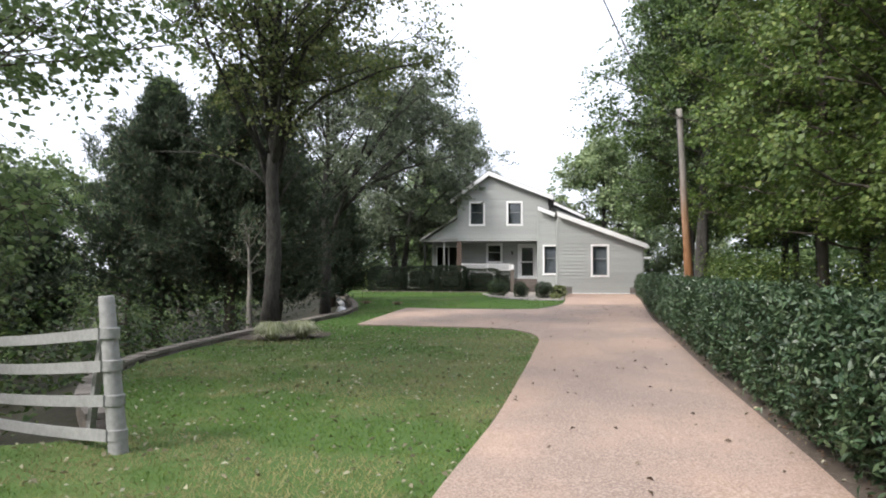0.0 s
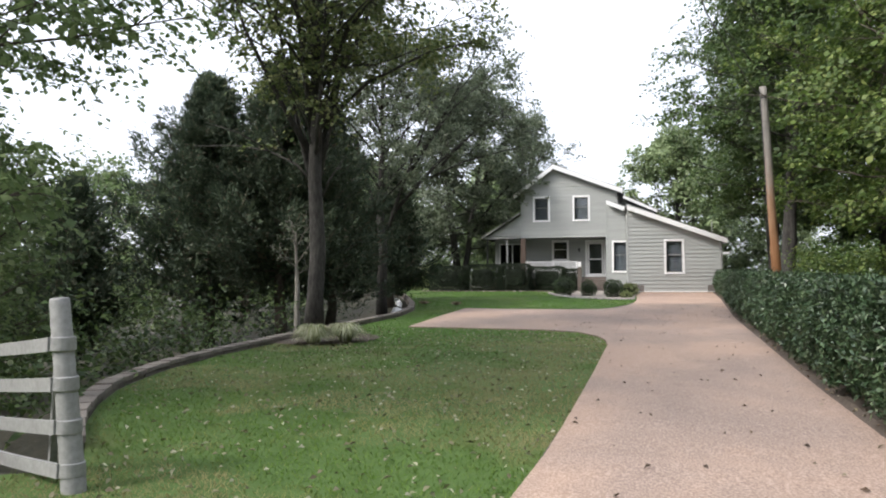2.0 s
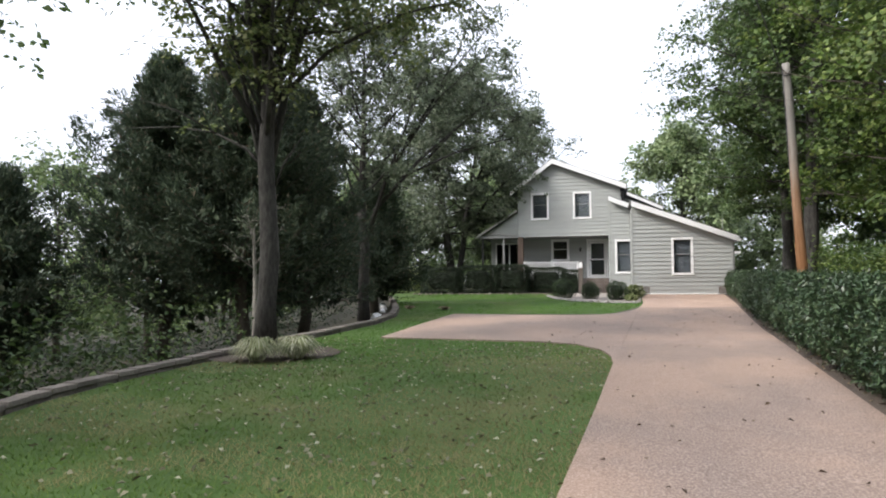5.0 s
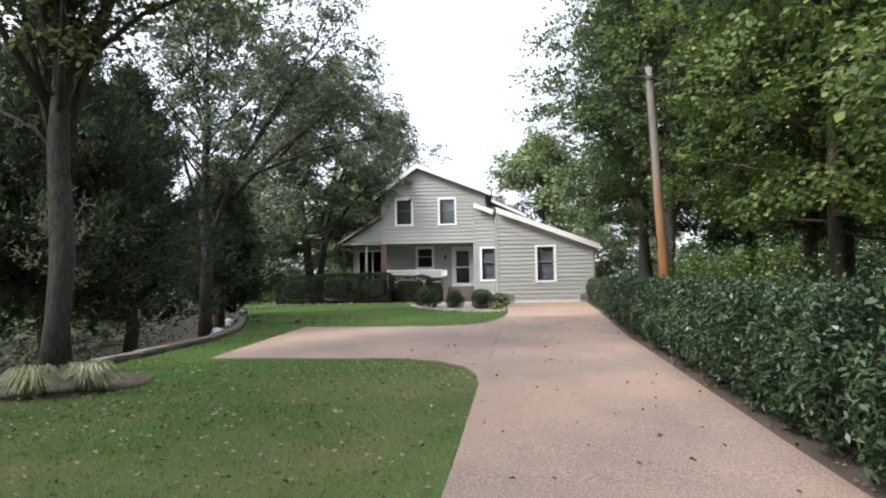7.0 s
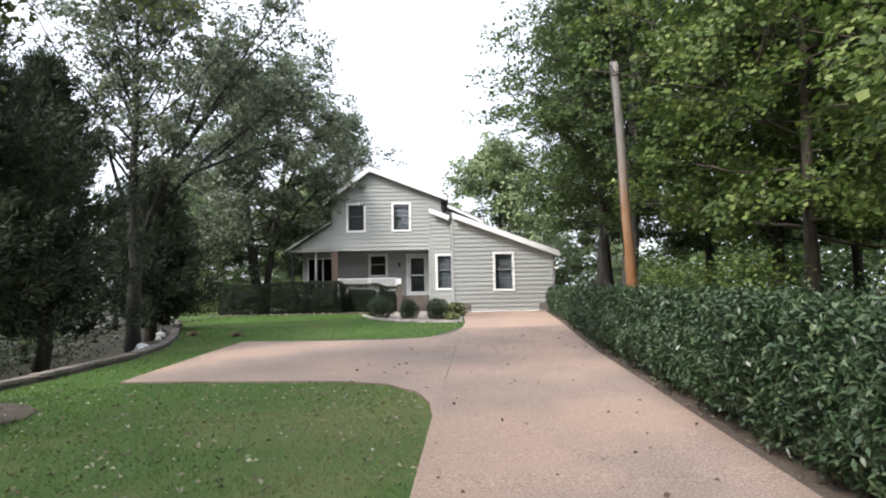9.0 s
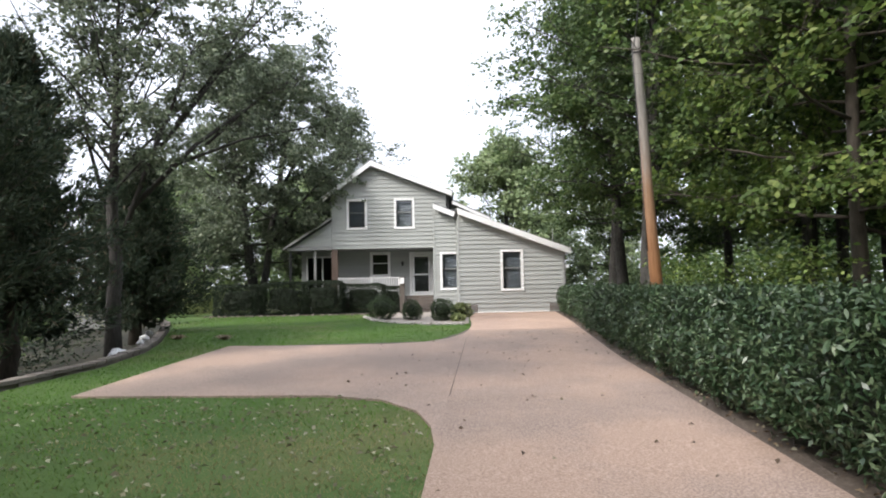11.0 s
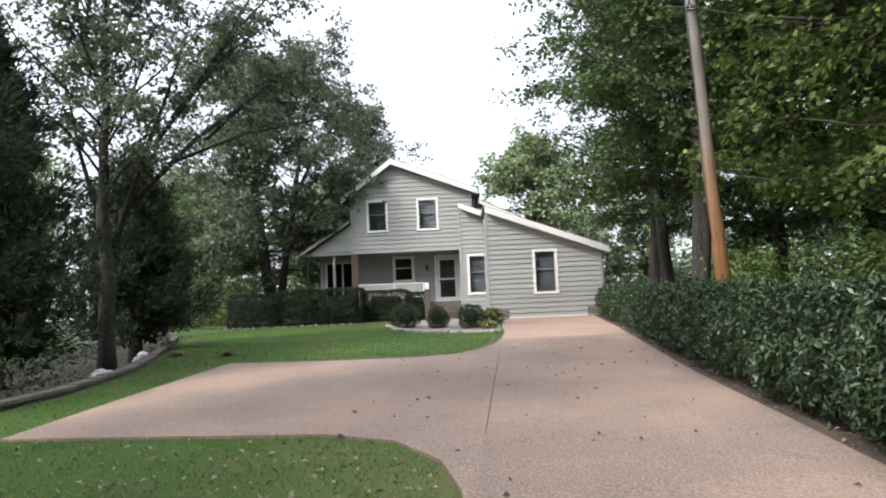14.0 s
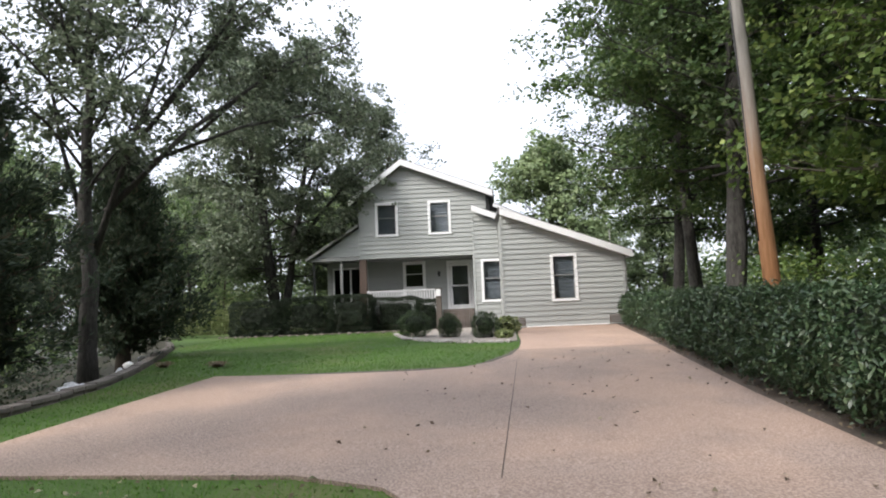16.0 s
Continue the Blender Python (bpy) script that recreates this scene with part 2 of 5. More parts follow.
LEAF_LIME = leaf_surface("pale_yellow_green_leaves", [(0.0, (0.12, 0.17, 0.05)), (0.5, (0.22, 0.27, 0.1)), (1.0, (0.4, 0.42, 0.24))], 0.3, 0.5, 2.0)
LEAF_STRIPED = leaf_surface("cream_striped_blades", [(0.0, (0.16, 0.2, 0.08)), (0.45, (0.34, 0.36, 0.19)), (1.0, (0.58, 0.57, 0.42))], 0.3, 0.5, 2.0)
LEAF_DRY = leaf_surface("dry_fallen_leaves", [(0.0, (0.1, 0.06, 0.035)), (0.5, (0.17, 0.12, 0.075)), (0.8, (0.26, 0.23, 0.15)), (1.0, (0.38, 0.36, 0.27))], 0.1, 0.8, 2.0)
LEAF_BROWN = leaf_surface("curled_brown_leaves", [(0.0, (0.045, 0.03, 0.02)), (0.6, (0.1, 0.068, 0.045)), (0.85, (0.2, 0.16, 0.1)), (1.0, (0.3, 0.27, 0.18))], 0.1, 0.8, 2.0)


def glass_surface():
    m, n, l, b = shader("window_glass", 0.02)
    b.inputs["Base Color"].default_value = (0.75, 0.8, 0.82, 1)
    b.inputs["Transmission Weight"].default_value = 1.0
    b.inputs["IOR"].default_value = 1.45
    return m


GLASS = glass_surface()


def pole_surface():
    """Creosoted pole: orange-brown below, silver grey above where the weather has bleached it."""
    m, n, l, b = shader("weathered_pole_wood", 0.85)
    geo = n.new("ShaderNodeNewGeometry")
    sep = n.new("ShaderNodeSeparateXYZ")
    l.new(geo.outputs["Position"], sep.inputs[0])
    mp = n.new("ShaderNodeMapping")
    mp.inputs["Scale"].default_value = (1, 1, 0.06)
    l.new(geo.outputs["Position"], mp.inputs["Vector"])
    streak = noise_node(n, l, mp.outputs[0], 22, 5, 0.7)
    add = n.new("ShaderNodeMath")
    add.operation = "MULTIPLY_ADD"
    add.inputs[1].default_value = 3.0
    l.new(streak, add.inputs[0])
    l.new(sep.outputs[2], add.inputs[2])
    mr = n.new("ShaderNodeMapRange")
    mr.inputs[1].default_value, mr.inputs[2].default_value = 3.0, 7.0
    l.new(add.outputs[0], mr.inputs[0])
    r = ramp_node(n, [(0.0, (0.33, 0.155, 0.065)), (0.4, (0.32, 0.185, 0.105)), (0.75, (0.25, 0.215, 0.185)), (1.0, (0.23, 0.215, 0.195))])
    l.new(mr.outputs[0], r.inputs[0])
    r2 = ramp_node(n, [(0.3, (0.55, 0.55, 0.55)), (0.6, (1, 1, 1))])
    l.new(streak, r2.inputs[0])
    l.new(mix_colour(n, l, 0.8, r.outputs[0], r2.outputs[0], "MULTIPLY"), b.inputs["Base Color"])
    bp = n.new("ShaderNodeBump")
    bp.inputs["Strength"].default_value, bp.inputs["Distance"].default_value = 0.5, 0.01
    l.new(streak, bp.inputs["Height"])
    l.new(bp.outputs[0], b.inputs["Normal"])
    return m


POLE_WOOD = pole_surface()


# ---- mesh helpers ----
def part(name, bm, material, parent=None, label=""):
    me = bpy.data.meshes.new(name)
    bm.to_mesh(me)
    bm.free()
    me.materials.append(material)
    ob = new(name, me)
    if parent:
        ob.parent = parent
    if label:
        ob["label"] = label
    return ob


def raw(name, verts, faces, material, parent=None, smooth=False):
    me = bpy.data.meshes.new(name)
    me.from_pydata([tuple(v) for v in verts], [], faces)
    me.materials.append(material)
    if smooth:
        me.polygons.foreach_set("use_smooth", [True] * len(me.polygons))
    ob = new(name, me)
    if parent:
        ob.parent = parent
    return ob


def quads(name, q, material, parent=None):
    """One mesh out of an (n, 4, 3) array of separate quads."""
    k = len(q)
    me = bpy.data.meshes.new(name)
    me.vertices.add(4 * k)
    me.vertices.foreach_set("co", np.ascontiguousarray(q, dtype=np.float32).ravel())
    me.loops.add(4 * k)
    me.loops.foreach_set("vertex_index", np.arange(4 * k, dtype=np.int32))
    me.polygons.add(k)
    me.polygons.foreach_set("loop_start", np.arange(0, 4 * k, 4, dtype=np.int32))
    me.update(calc_edges=True)
    me.materials.append(material)
    ob = new(name, me)
    if parent:
        ob.parent = parent
    return ob


def thing(name, at=(0, 0, 0), label="", category="", group="", kind=""):
    ob = new(name)
    ob.location = at
    ob.empty_display_size = 0.2
    return tagged(ob, label, category, group, kind)


def add_box(bm, x0, x1, y0, y1, z0, z1, bevel=0.0):
    vs = [bm.verts.new(p) for p in ((x0, y0, z0), (x1, y0, z0), (x1, y1, z0), (x0, y1, z0), (x0, y0, z1), (x1, y0, z1), (x1, y1, z1), (x0, y1, z1))]
    fs = [bm.faces.new([vs[i] for i in f]) for f in ((3, 2, 1, 0), (4, 5, 6, 7), (0, 1, 5, 4), (1, 2, 6, 5), (2, 3, 7, 6), (3, 0, 4, 7))]
    if bevel:
        bmesh.ops.bevel(bm, geom=list({e for f in fs for e in f.edges}), offset=bevel, segments=2, affect="EDGES", profile=0.6)
    return vs


def box(name, x0, x1, y0, y1, z0, z1, material, parent=None, bevel=0.008, label=""):
    bm = bmesh.new()
    add_box(bm, x0, x1, y0, y1, z0, z1, bevel)
    return part(name, bm, material, parent, label)


def prism(name, outline, axis, a, b, material, parent=None, bevel=0.0, label=""):
    """An outline of two coordinates carried along the third axis from a to b."""
    bm = bmesh.new()
    put = {"x": lambda u, v, w: (w, u, v), "y": lambda u, v, w: (u, w, v), "z": lambda u, v, w: (u, v, w)}[axis]
    lo = [bm.verts.new(put(u, v, a)) for u, v in outline]
    hi = [bm.verts.new(put(u, v, b)) for u, v in outline]
    bm.faces.new(lo[::-1])
    bm.faces.new(hi)
    for i in range(len(lo)):
        j = (i + 1) % len(lo)
        bm.faces.new((lo[i], lo[j], hi[j], hi[i]))
    bmesh.ops.recalc_face_normals(bm, faces=bm.faces)
    if bevel:
        bmesh.ops.bevel(bm, geom=list(bm.edges), offset=bevel, segments=2, affect="EDGES")
    return part(name, bm, material, parent, label)


def tube_into(verts, faces, pts, radii, sides=6, rough=None):
    pts = [Vector(p) for p in pts]
    start = len(verts)
    up = Vector((0.31, 0.72, 0.62))
    for i, (p, r) in enumerate(zip(pts, radii)):
        d = (pts[min(i + 1, len(pts) - 1)] - pts[max(i - 1, 0)]).normalized()
        a = d.cross(up).normalized()
        b = d.cross(a)
        for k in range(sides):
            w = 2 * math.pi * k / sides
            rr = r * (1 + (rough.uniform(-0.1, 0.1) if rough else 0))
            verts.append(p + (a * math.cos(w) + b * math.sin(w)) * rr)
    for i in range(len(pts) - 1):
        for k in range(sides):
            a0, a1 = start + i * sides + k, start + i * sides + (k + 1) % sides
            faces.append((a0, a1, a1 + sides, a0 + sides))
    faces.append(tuple(start + (len(pts) - 1) * sides + k for k in range(sides)))
    faces.append(tuple(start + k for k in reversed(range(sides))))


def leaf_quads(rng, centres, length, width, tilt=0.8, droop=0.25, fold=0.18, spread=0.45):
    """Pointed leaves, folded a little along the middle, at the given centres."""
    k = len(centres)
    az = rng.uniform(0, 2 * np.pi, k)
    el = rng.normal(-droop, spread, k)
    d = np.stack([np.cos(az) * np.cos(el), np.sin(az) * np.cos(el), np.sin(el)], 1)
    nrm = np.stack([rng.normal(0, tilt, k), rng.normal(0, tilt, k), np.ones(k)], 1)
    s = np.cross(d, nrm)
    s /= np.linalg.norm(s, axis=1)[:, None] + 1e-9
    n = np.cross(s, d)
    ln = (length * rng.uniform(0.65, 1.25, k))[:, None]
    wd = (width * rng.uniform(0.7, 1.2, k))[:, None]
    p = np.asarray(centres)
    side = p + d * ln * 0.05 + n * ln * fold
    return np.stack([p - d * ln * 0.5, side - s * wd * 0.5, p + d * ln * 0.5, side + s * wd * 0.5], 1)


# ---- ground levels ----
EDGE_Y = (-70, -46, -37, -35.4, -34.8, -34.0, -33.0, -31.9, -30.3, -28.5, -25.0, -21.7, -18.4, -15.5, -12.6, -8.0, -4.2, 2.0, 14.0)
EDGE_X = (-13.0, -13.0, -11.5, -8.05, -8.5, -9.2, -9.85, -10.4, -10.8, -10.88, -10.7, -10.38, -10.15, -10.45, -11.2, -12.7, -14.0, -17.0, -22.0)
RIGHT_Y = (-70, -42, -36, -30, -22.5, -18.7, -13.5, -7.5, 0.0)
RIGHT_X = (-4.4, -1.75, -1.12, -0.68, 0.02, 0.35, 1.0, 1.75, 2.55)
LEFT_Y = (-70, -42, -37, -34, -29.8, -25.5)
LEFT_X = (-8.0, -4.95, -4.42, -4.03, -3.7, -3.4)


def edge_x(y):
    return float(np.interp(y, EDGE_Y, EDGE_X))


def right_x(y):
    return float(np.interp(y, RIGHT_Y, RIGHT_X))


def left_x(y):
    return float(np.interp(y, LEFT_Y, LEFT_X))


def level(x, y):
    z = SLOPE * max(-70.0, min(y, 4.0))
    d = edge_x(max(-70, min(y, 14))) - 0.2 - x
    if d > 0:
        z -= 2.6 * (1 - math.exp(-d / 9.0)) + 0.12 * min(d, 1.0)
    return z


TURN = [(-3.42, -25.8), (-3.45, -24.9), (-3.62, -24.0), (-4.1, -23.15), (-4.9, -22.7), (-6.5, -22.5), (-8.7, -22.25), (-8.68, -18.5), (-8.6, -14.55), (-6.0, -14.95), (-4.4, -14.95), (-3.6, -14.6), (-2.95, -13.7), (-2.45, -12.2), (-2.2, -10.8)]
APRON = [(-2.2, -10.8), (-2.03, -9.3), (-1.9, -7.9), (-1.72, -3.4), (-1.25, -0.02)]


def joint_x(y):
    return float(np.interp(y, (-25.8, -10.8), (-3.42, -2.2)))


def on_drive(x, y, margin=0.0):
    if y > 0:
        return False
    if x > right_x(y) + margin:
        return False
    if y < -25.8:
        return x > left_x(y) - margin
    if y > -10.8:
        return x > np.interp(y, [p[1] for p in APRON], [p[0] for p in APRON]) - margin
    if x > joint_x(y):
        return True
    inside = False
    px, py = x + margin, y
    for i in range(len(TURN)):
        (x0, y0), (x1, y1) = TURN[i], TURN[i - 1]
        if (y0 > py) != (y1 > py) and px < (x1 - x0) * (py - y0) / (y1 - y0) + x0:
            inside = not inside
    return inside


# ---- ground ----
def make_ground():
    xs = sorted(set([-3000, -900, -300, -150, -100, -75, -60, -50, 40, 60, 90, 150, 300, 900, 3000] + [round(-44 + 0.8 * i, 2) for i in range(96)]))
    ys = sorted(set([-3000, -900, -300, -150, -100, -80, 40, 60, 90, 150, 300, 900, 3000] + [round(-68 + 1.0 * i, 2) for i in range(98)]))
    rng = random.Random(3)
    verts = [(x, y, level(x, y) - 0.06 + (rng.uniform(-0.06, 0.06) if x < edge_x(max(-70, min(14, y))) - 1 or x > 5 else 0)) for y in ys for x in xs]
    w = len(xs)
    faces = [(j * w + i, j * w + i + 1, (j + 1) * w + i + 1, (j + 1) * w + i) for j in range(len(ys) - 1) for i in range(w - 1)]
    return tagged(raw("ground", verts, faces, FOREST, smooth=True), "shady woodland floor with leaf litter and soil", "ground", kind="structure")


def make_lawn():
    verts, faces, cols = [], [], 40
    rows = [-66 + 0.5 * i for i in range(int((3.0 + 66) / 0.5) + 1)]
    for y in rows:
        a, b = edge_x(y) + 0.1, right_x(min(y, 0)) + 0.15 if y < 0 else -1.6
        for i in range(cols + 1):
            x = a + (b - a) * i / cols
            verts.append((x, y, SLOPE * y + 0.012 * noise.noise((x * 1.3, y * 1.3, 0)) - 0.005))
    for j in range(len(rows) - 1):
        for i in range(cols):
            k = j * (cols + 1) + i
            faces.append((k, k + 1, k + cols + 2, k + cols + 1))
    return tagged(raw("lawn", verts, faces, LAWN, smooth=True), "mown green lawn with a few dry patches", "lawn", kind="structure")


def slab(outline, parent, top=0.03, material=None):
    bm = bmesh.new()
    hi = [bm.verts.new((x, y, SLOPE * y + top)) for x, y in outline]
    lo = [bm.verts.new((x, y, SLOPE * y - 0.1)) for x, y in outline]
    bm.faces.new(hi)
    for i in range(len(hi)):
        j = (i + 1) % len(hi)
        bm.faces.new((hi[i], lo[i], lo[j], hi[j]))
    bmesh.ops.recalc_face_normals(bm, faces=bm.faces)
    bmesh.ops.triangulate(bm, faces=[f for f in bm.faces if len(f.verts) > 4])
    return part("concrete_slab", bm, material or CONCRETE, parent)


def make_driveway():
    drive = thing("driveway", (0, 0, 0), "tan exposed-aggregate concrete driveway with joints", "driveway", kind="structure")
    g = 0.0005
    cuts = [-66, -50, -42.5, -34.2, -25.8]
    for a, b in zip(cuts, cuts[1:]):
        ys = np.linspace(a + g, b - g, 8)
        slab([(right_x(y), y) for y in ys] + [(left_x(y), y) for y in ys[::-1]], drive)
    for a, b in ((-25.8, -23.0), (-23.0, -13.4), (-13.4, -10.8)):
        ys = np.linspace(a + 0.0005, b - 0.0005, 6)
        gap = 0.012 if a == -23.0 else 0.0005
        slab([(right_x(y), y) for y in ys] + [(joint_x(y) + gap, y) for y in ys[::-1]], drive)
    slab(TURN, drive)
    # the apron slab takes the lighter, more orange aggregate
    ys = np.linspace(-10.8 + g, -0.03, 8)
    slab([(right_x(y), y) for y in ys] + [(float(np.interp(y, [p[1] for p in APRON], [p[0] for p in APRON])), y) for y in ys[::-1]], drive, 0.03, APRON_CONCRETE)
    bed = [(right_x(y) - 0.05, y) for y in (-66, -42, -30, -18, -8, -0.05)] + [(-1.35, -0.05), (-2.1, -9.8), (-2.6, -12), (-3.4, -14.4), (-8.5, -14.7), (-8.55, -22.1), (-5.0, -22.45), (-4.0, -22.95), (-3.5, -23.8), (-3.32, -25.8)] + [(left_x(y) + 0.06, y) for y in (-30, -37, -42, -66)]
    bm = bmesh.new()
    bm.faces.new([bm.verts.new((x, y, SLOPE * y + 0.018)) for x, y in bed])
    bmesh.ops.recalc_face_normals(bm, faces=bm.faces)
    bmesh.ops.triangulate(bm, faces=bm.faces)
    part("joint_filler", bm, JOINT, drive, "dark dirt in the joints")
    return drive


def make_mulch_strip():
    verts, faces = [], []
    ys = [-66 + 0.4 * i for i in range(165)]
    rng = random.Random(11)
    for y in ys:
        for k, dx in enumerate((-0.02, 0.12, 0.3, 0.6, 1.0, 1.5)):
            verts.append((right_x(min(y, 0)) + dx, y, SLOPE * y + 0.02 + (rng.uniform(-0.01, 0.04) if k else 0)))
    for j in range(len(ys) - 1):
        for i in range(5):
            k = j * 6 + i
            faces.append((k, k + 1, k + 7, k + 6))
    return tagged(raw("mulch_strip", verts, faces, MULCH), "strip of brown mulch and small stones under the hedge", "mulch", kind="structure")


make_ground()
make_lawn()
make_driveway()
make_mulch_strip()


# ---- house ----
def extent(outline, z):
    xs = []
    for i in range(len(outline)):
        (x0, z0), (x1, z1) = outline[i], outline[i - 1]
        if z0 != z1 and min(z0, z1) <= z <= max(z0, z1):
            xs.append(x0 + (x1 - x0) * (z - z0) / (z1 - z0))
    return (min(xs), max(xs)) if len(xs) > 1 else None


def siding_wall(name, parent, outline, y, openings=(), course=0.215, thick=0.15, label=""):
    """A wall that faces -y: a solid core with real openings, and lapped boards on it, course by course."""
    zs = [p[1] for p in outline]
    z0, z1 = min(zs), max(zs)
    marks = {z0, z1} | {p[1] for p in outline} | {z for o in openings for z in o[2:]}
    k = z0
    while k < z1:
        marks.add(round(k, 4))
        k += course
    marks = sorted(m for m in marks if z0 <= m <= z1)
    core = bmesh.new()
    pieces = []
    for a, b in zip(marks, marks[1:]):
        if b - a < 1e-3:
            continue
        ea, eb = extent(outline, a + 1e-4), extent(outline, b - 1e-4)
        if not ea or not eb:
            continue
        mid = (a + b) / 2
        cuts = sorted((o[0], o[1]) for o in openings if o[2] < mid < o[3])
        la, lb = ea[0], eb[0]
        spans = []
        for c0, c1 in cuts:
            spans.append((la, lb, c0, c0))
            la = lb = c1
        spans.append((la, lb, ea[1], eb[1]))
        f = (a - z0) / course
        row = math.floor(f + 1e-4)
        out_a, out_b = (0.042 - 0.037 * (v - z0 - row * course) / course for v in (a, b))
        for xa, xb, xc, xd in spans:
            if max(xc - xa, xd - xb) < 0.02:
                continue
            vs = [core.verts.new(p) for p in ((xa, y, a), (xc, y, a), (xd, y, b), (xb, y, b), (xa, y + thick, a), (xc, y + thick, a), (xd, y + thick, b), (xb, y + thick, b))]
            for q in ((0, 1, 2, 3), (5, 4, 7, 6), (4, 0, 3, 7), (1, 5, 6, 2), (4, 5, 1, 0), (3, 2, 6, 7)):
                core.faces.new([vs[i] for i in q])
            pieces.append((xa, xb, xc, xd, a, b, out_a, out_b))
    wall = part(name, core, SIDING, parent, label)
    for xa, xb, xc, xd, a, b, oa, ob in pieces:
        v = [(xa, y - oa, a), (xc, y - oa, a), (xd, y - ob, b), (xb, y - ob, b), (xa, y - 0.001, a), (xc, y - 0.001, a), (xd, y - 0.001, b), (xb, y - 0.001, b)]
        raw("siding_board", v, [(0, 1, 2, 3), (4, 5, 1, 0), (3, 2, 6, 7), (4, 0, 3, 7), (1, 5, 6, 2)], SIDING, wall)
    return wall


def frame_into(bm, x0, x1, z0, z1, w, y0, y1, sill=0.0):
    add_box(bm, x0, x0 + w, y0, y1, z0, z1)
    add_box(bm, x1 - w, x1, y0, y1, z0, z1)
    add_box(bm, x0 + w, x1 - w, y0, y1, z1 - w, z1)
    add_box(bm, x0 + w, x1 - w, y0, y1, z0, z0 + w + sill)


def make_window(parent, x0, x1, z0, z1, y, blind=True, trim=0.115):
    """A double-hung window; x0..z1 is the outside of its white trim."""
    win = new("window")
    win.parent = parent
    win["label"] = "white-trimmed double-hung window with a grey blind" if blind else "white-trimmed double-hung porch window"
    bm = bmesh.new()
    frame_into(bm, x0, x1, z0, z1, trim, y - 0.05, y + 0.02)
    part("window_trim", bm, WHITE, win)
    box("window_sill", x0 - 0.03, x1 + 0.03, y - 0.075, y - 0.052, z0 + 0.02, z0 + 0.06, WHITE, win, 0.004)
    a, b, c, d = x0 + trim, x1 - trim, z0 + trim, z1 - trim
    m = c + (d - c) * 0.56
    for lo, hi, dy in ((m - 0.02, d, 0.03), (c, m + 0.02, 0.065)):
        bm = bmesh.new()
        frame_into(bm, a, b, lo, hi, 0.035, y + dy, y + dy + 0.03)
        part("sash", bm, SOFFIT if blind else WHITE, win)
        p = box("pane", a + 0.035, b - 0.035, y + dy + 0.012, y + dy + 0.018, lo + 0.035, hi - 0.035, GLASS, win, 0)
        p.visible_shadow = False
    if blind:
        bm = bmesh.new()
        k = c + 0.02
        while k < d - 0.03:
            add_box(bm, a + 0.01, b - 0.01, y + 0.14, y + 0.144, k, k + 0.045)
            k += 0.048
        part("blind", bm, CURTAIN, win)
    return win


def fascia(parent, x0, z0, x1, z1, y, deep=0.28, thick=0.05, name="rake_board"):
    return prism(name, [(x0, z0 - deep), (x1, z1 - deep), (x1, z1), (x0, z0)], "y", y, y + thick, WHITE, parent, 0.006)


def roof_slope(parent, x0, z0, x1, z1, y0, y1, thick=0.16):
    ob = prism("roof", [(x0, z0 - thick), (x1, z1 - thick), (x1, z1), (x0, z0)], "y", y0, y1, ROOF, parent)
    return ob


house = thing("house", (0, 0, 0), "two-storey grey lap-sided house with white trim and a porch", "house")
# garage wing
G_OPEN = [(0.1, 0.99, 1.13, 2.91)]
siding_wall("garage_wall", house, [(-1.95, 0.05), (3.0, 0.05), (3.0, 2.85), (-1.95, 4.75)], 0.0, G_OPEN)
make_window(house, 0.0, 1.093, 1.03, 3.01, 0.0)
box("corner_board", -2.0, -1.9, -0.045, 0.06, 0.05, 4.62, SIDING, house, 0.006)
box("corner_board", 2.93, 3.03, -0.045, 0.06, 0.44, 2.8, SIDING, house, 0.006)
fascia(house, -2.0, 4.97, 3.3, 2.99, -0.4)
roof_slope(house, -2.05, 5.01, 3.36, 2.99, -0.36, 9.0, 0.12)
prism("soffit", [(-1.95, 4.7), (3.28, 2.74), (3.28, 2.78), (-1.95, 4.74)], "y", -0.35, -0.03, WHITE, house)
box("side_wall", 2.85, 2.99, 0.15, 9.0, 0.0, 2.86, SIDING, house, 0)
box("side_wall", -1.94, -1.8, 0.15, 3.3, 0.0, 4.7, SIDING, house, 0)
box("gutter", 3.26, 3.38, -0.4, 9.0, 2.76, 2.87, WHITE, house, 0.02)
box("downspout", 3.04, 3.1, -0.02, 0.06, 0.3, 2.8, SOFFIT, house, 0.01)
for x0, x1 in ((2.3, 2.92), (-1.5, -1.13)):
    vent = box("foundation_vent", x0, x1, -0.05, -0.03, 0.1, 0.42, BROWN_WOOD, house, 0.01)
    for i in range(4):
        box("slat", x0 + 0.04, x1 - 0.04, -0.062, -0.052, 0.14 + 0.07 * i, 0.175 + 0.07 * i, SOFFIT, vent, 0)
box("threshold", -1.1, 2.26, -0.07, -0.028, 0.035, 0.085, WHITE, house, 0.006, "white threshold strip")
pipe_v, pipe_f = [], []
tube_into(pipe_v, pipe_f, [(2.75, 1.2, 2.95), (2.75, 1.2, 4.05)], [0.025, 0.025], 8)
raw("vent_pipe", pipe_v, pipe_f, SOFFIT, house, True)
box("lean_to_roof", 3.0, 4.7, 7.0, 8.6, 2.36, 2.5, WHITE, house, 0.01)
box("lean_to_post", 4.1, 4.22, 7.1, 7.22, 0.0, 2.36, SOFFIT, house, 0.006)
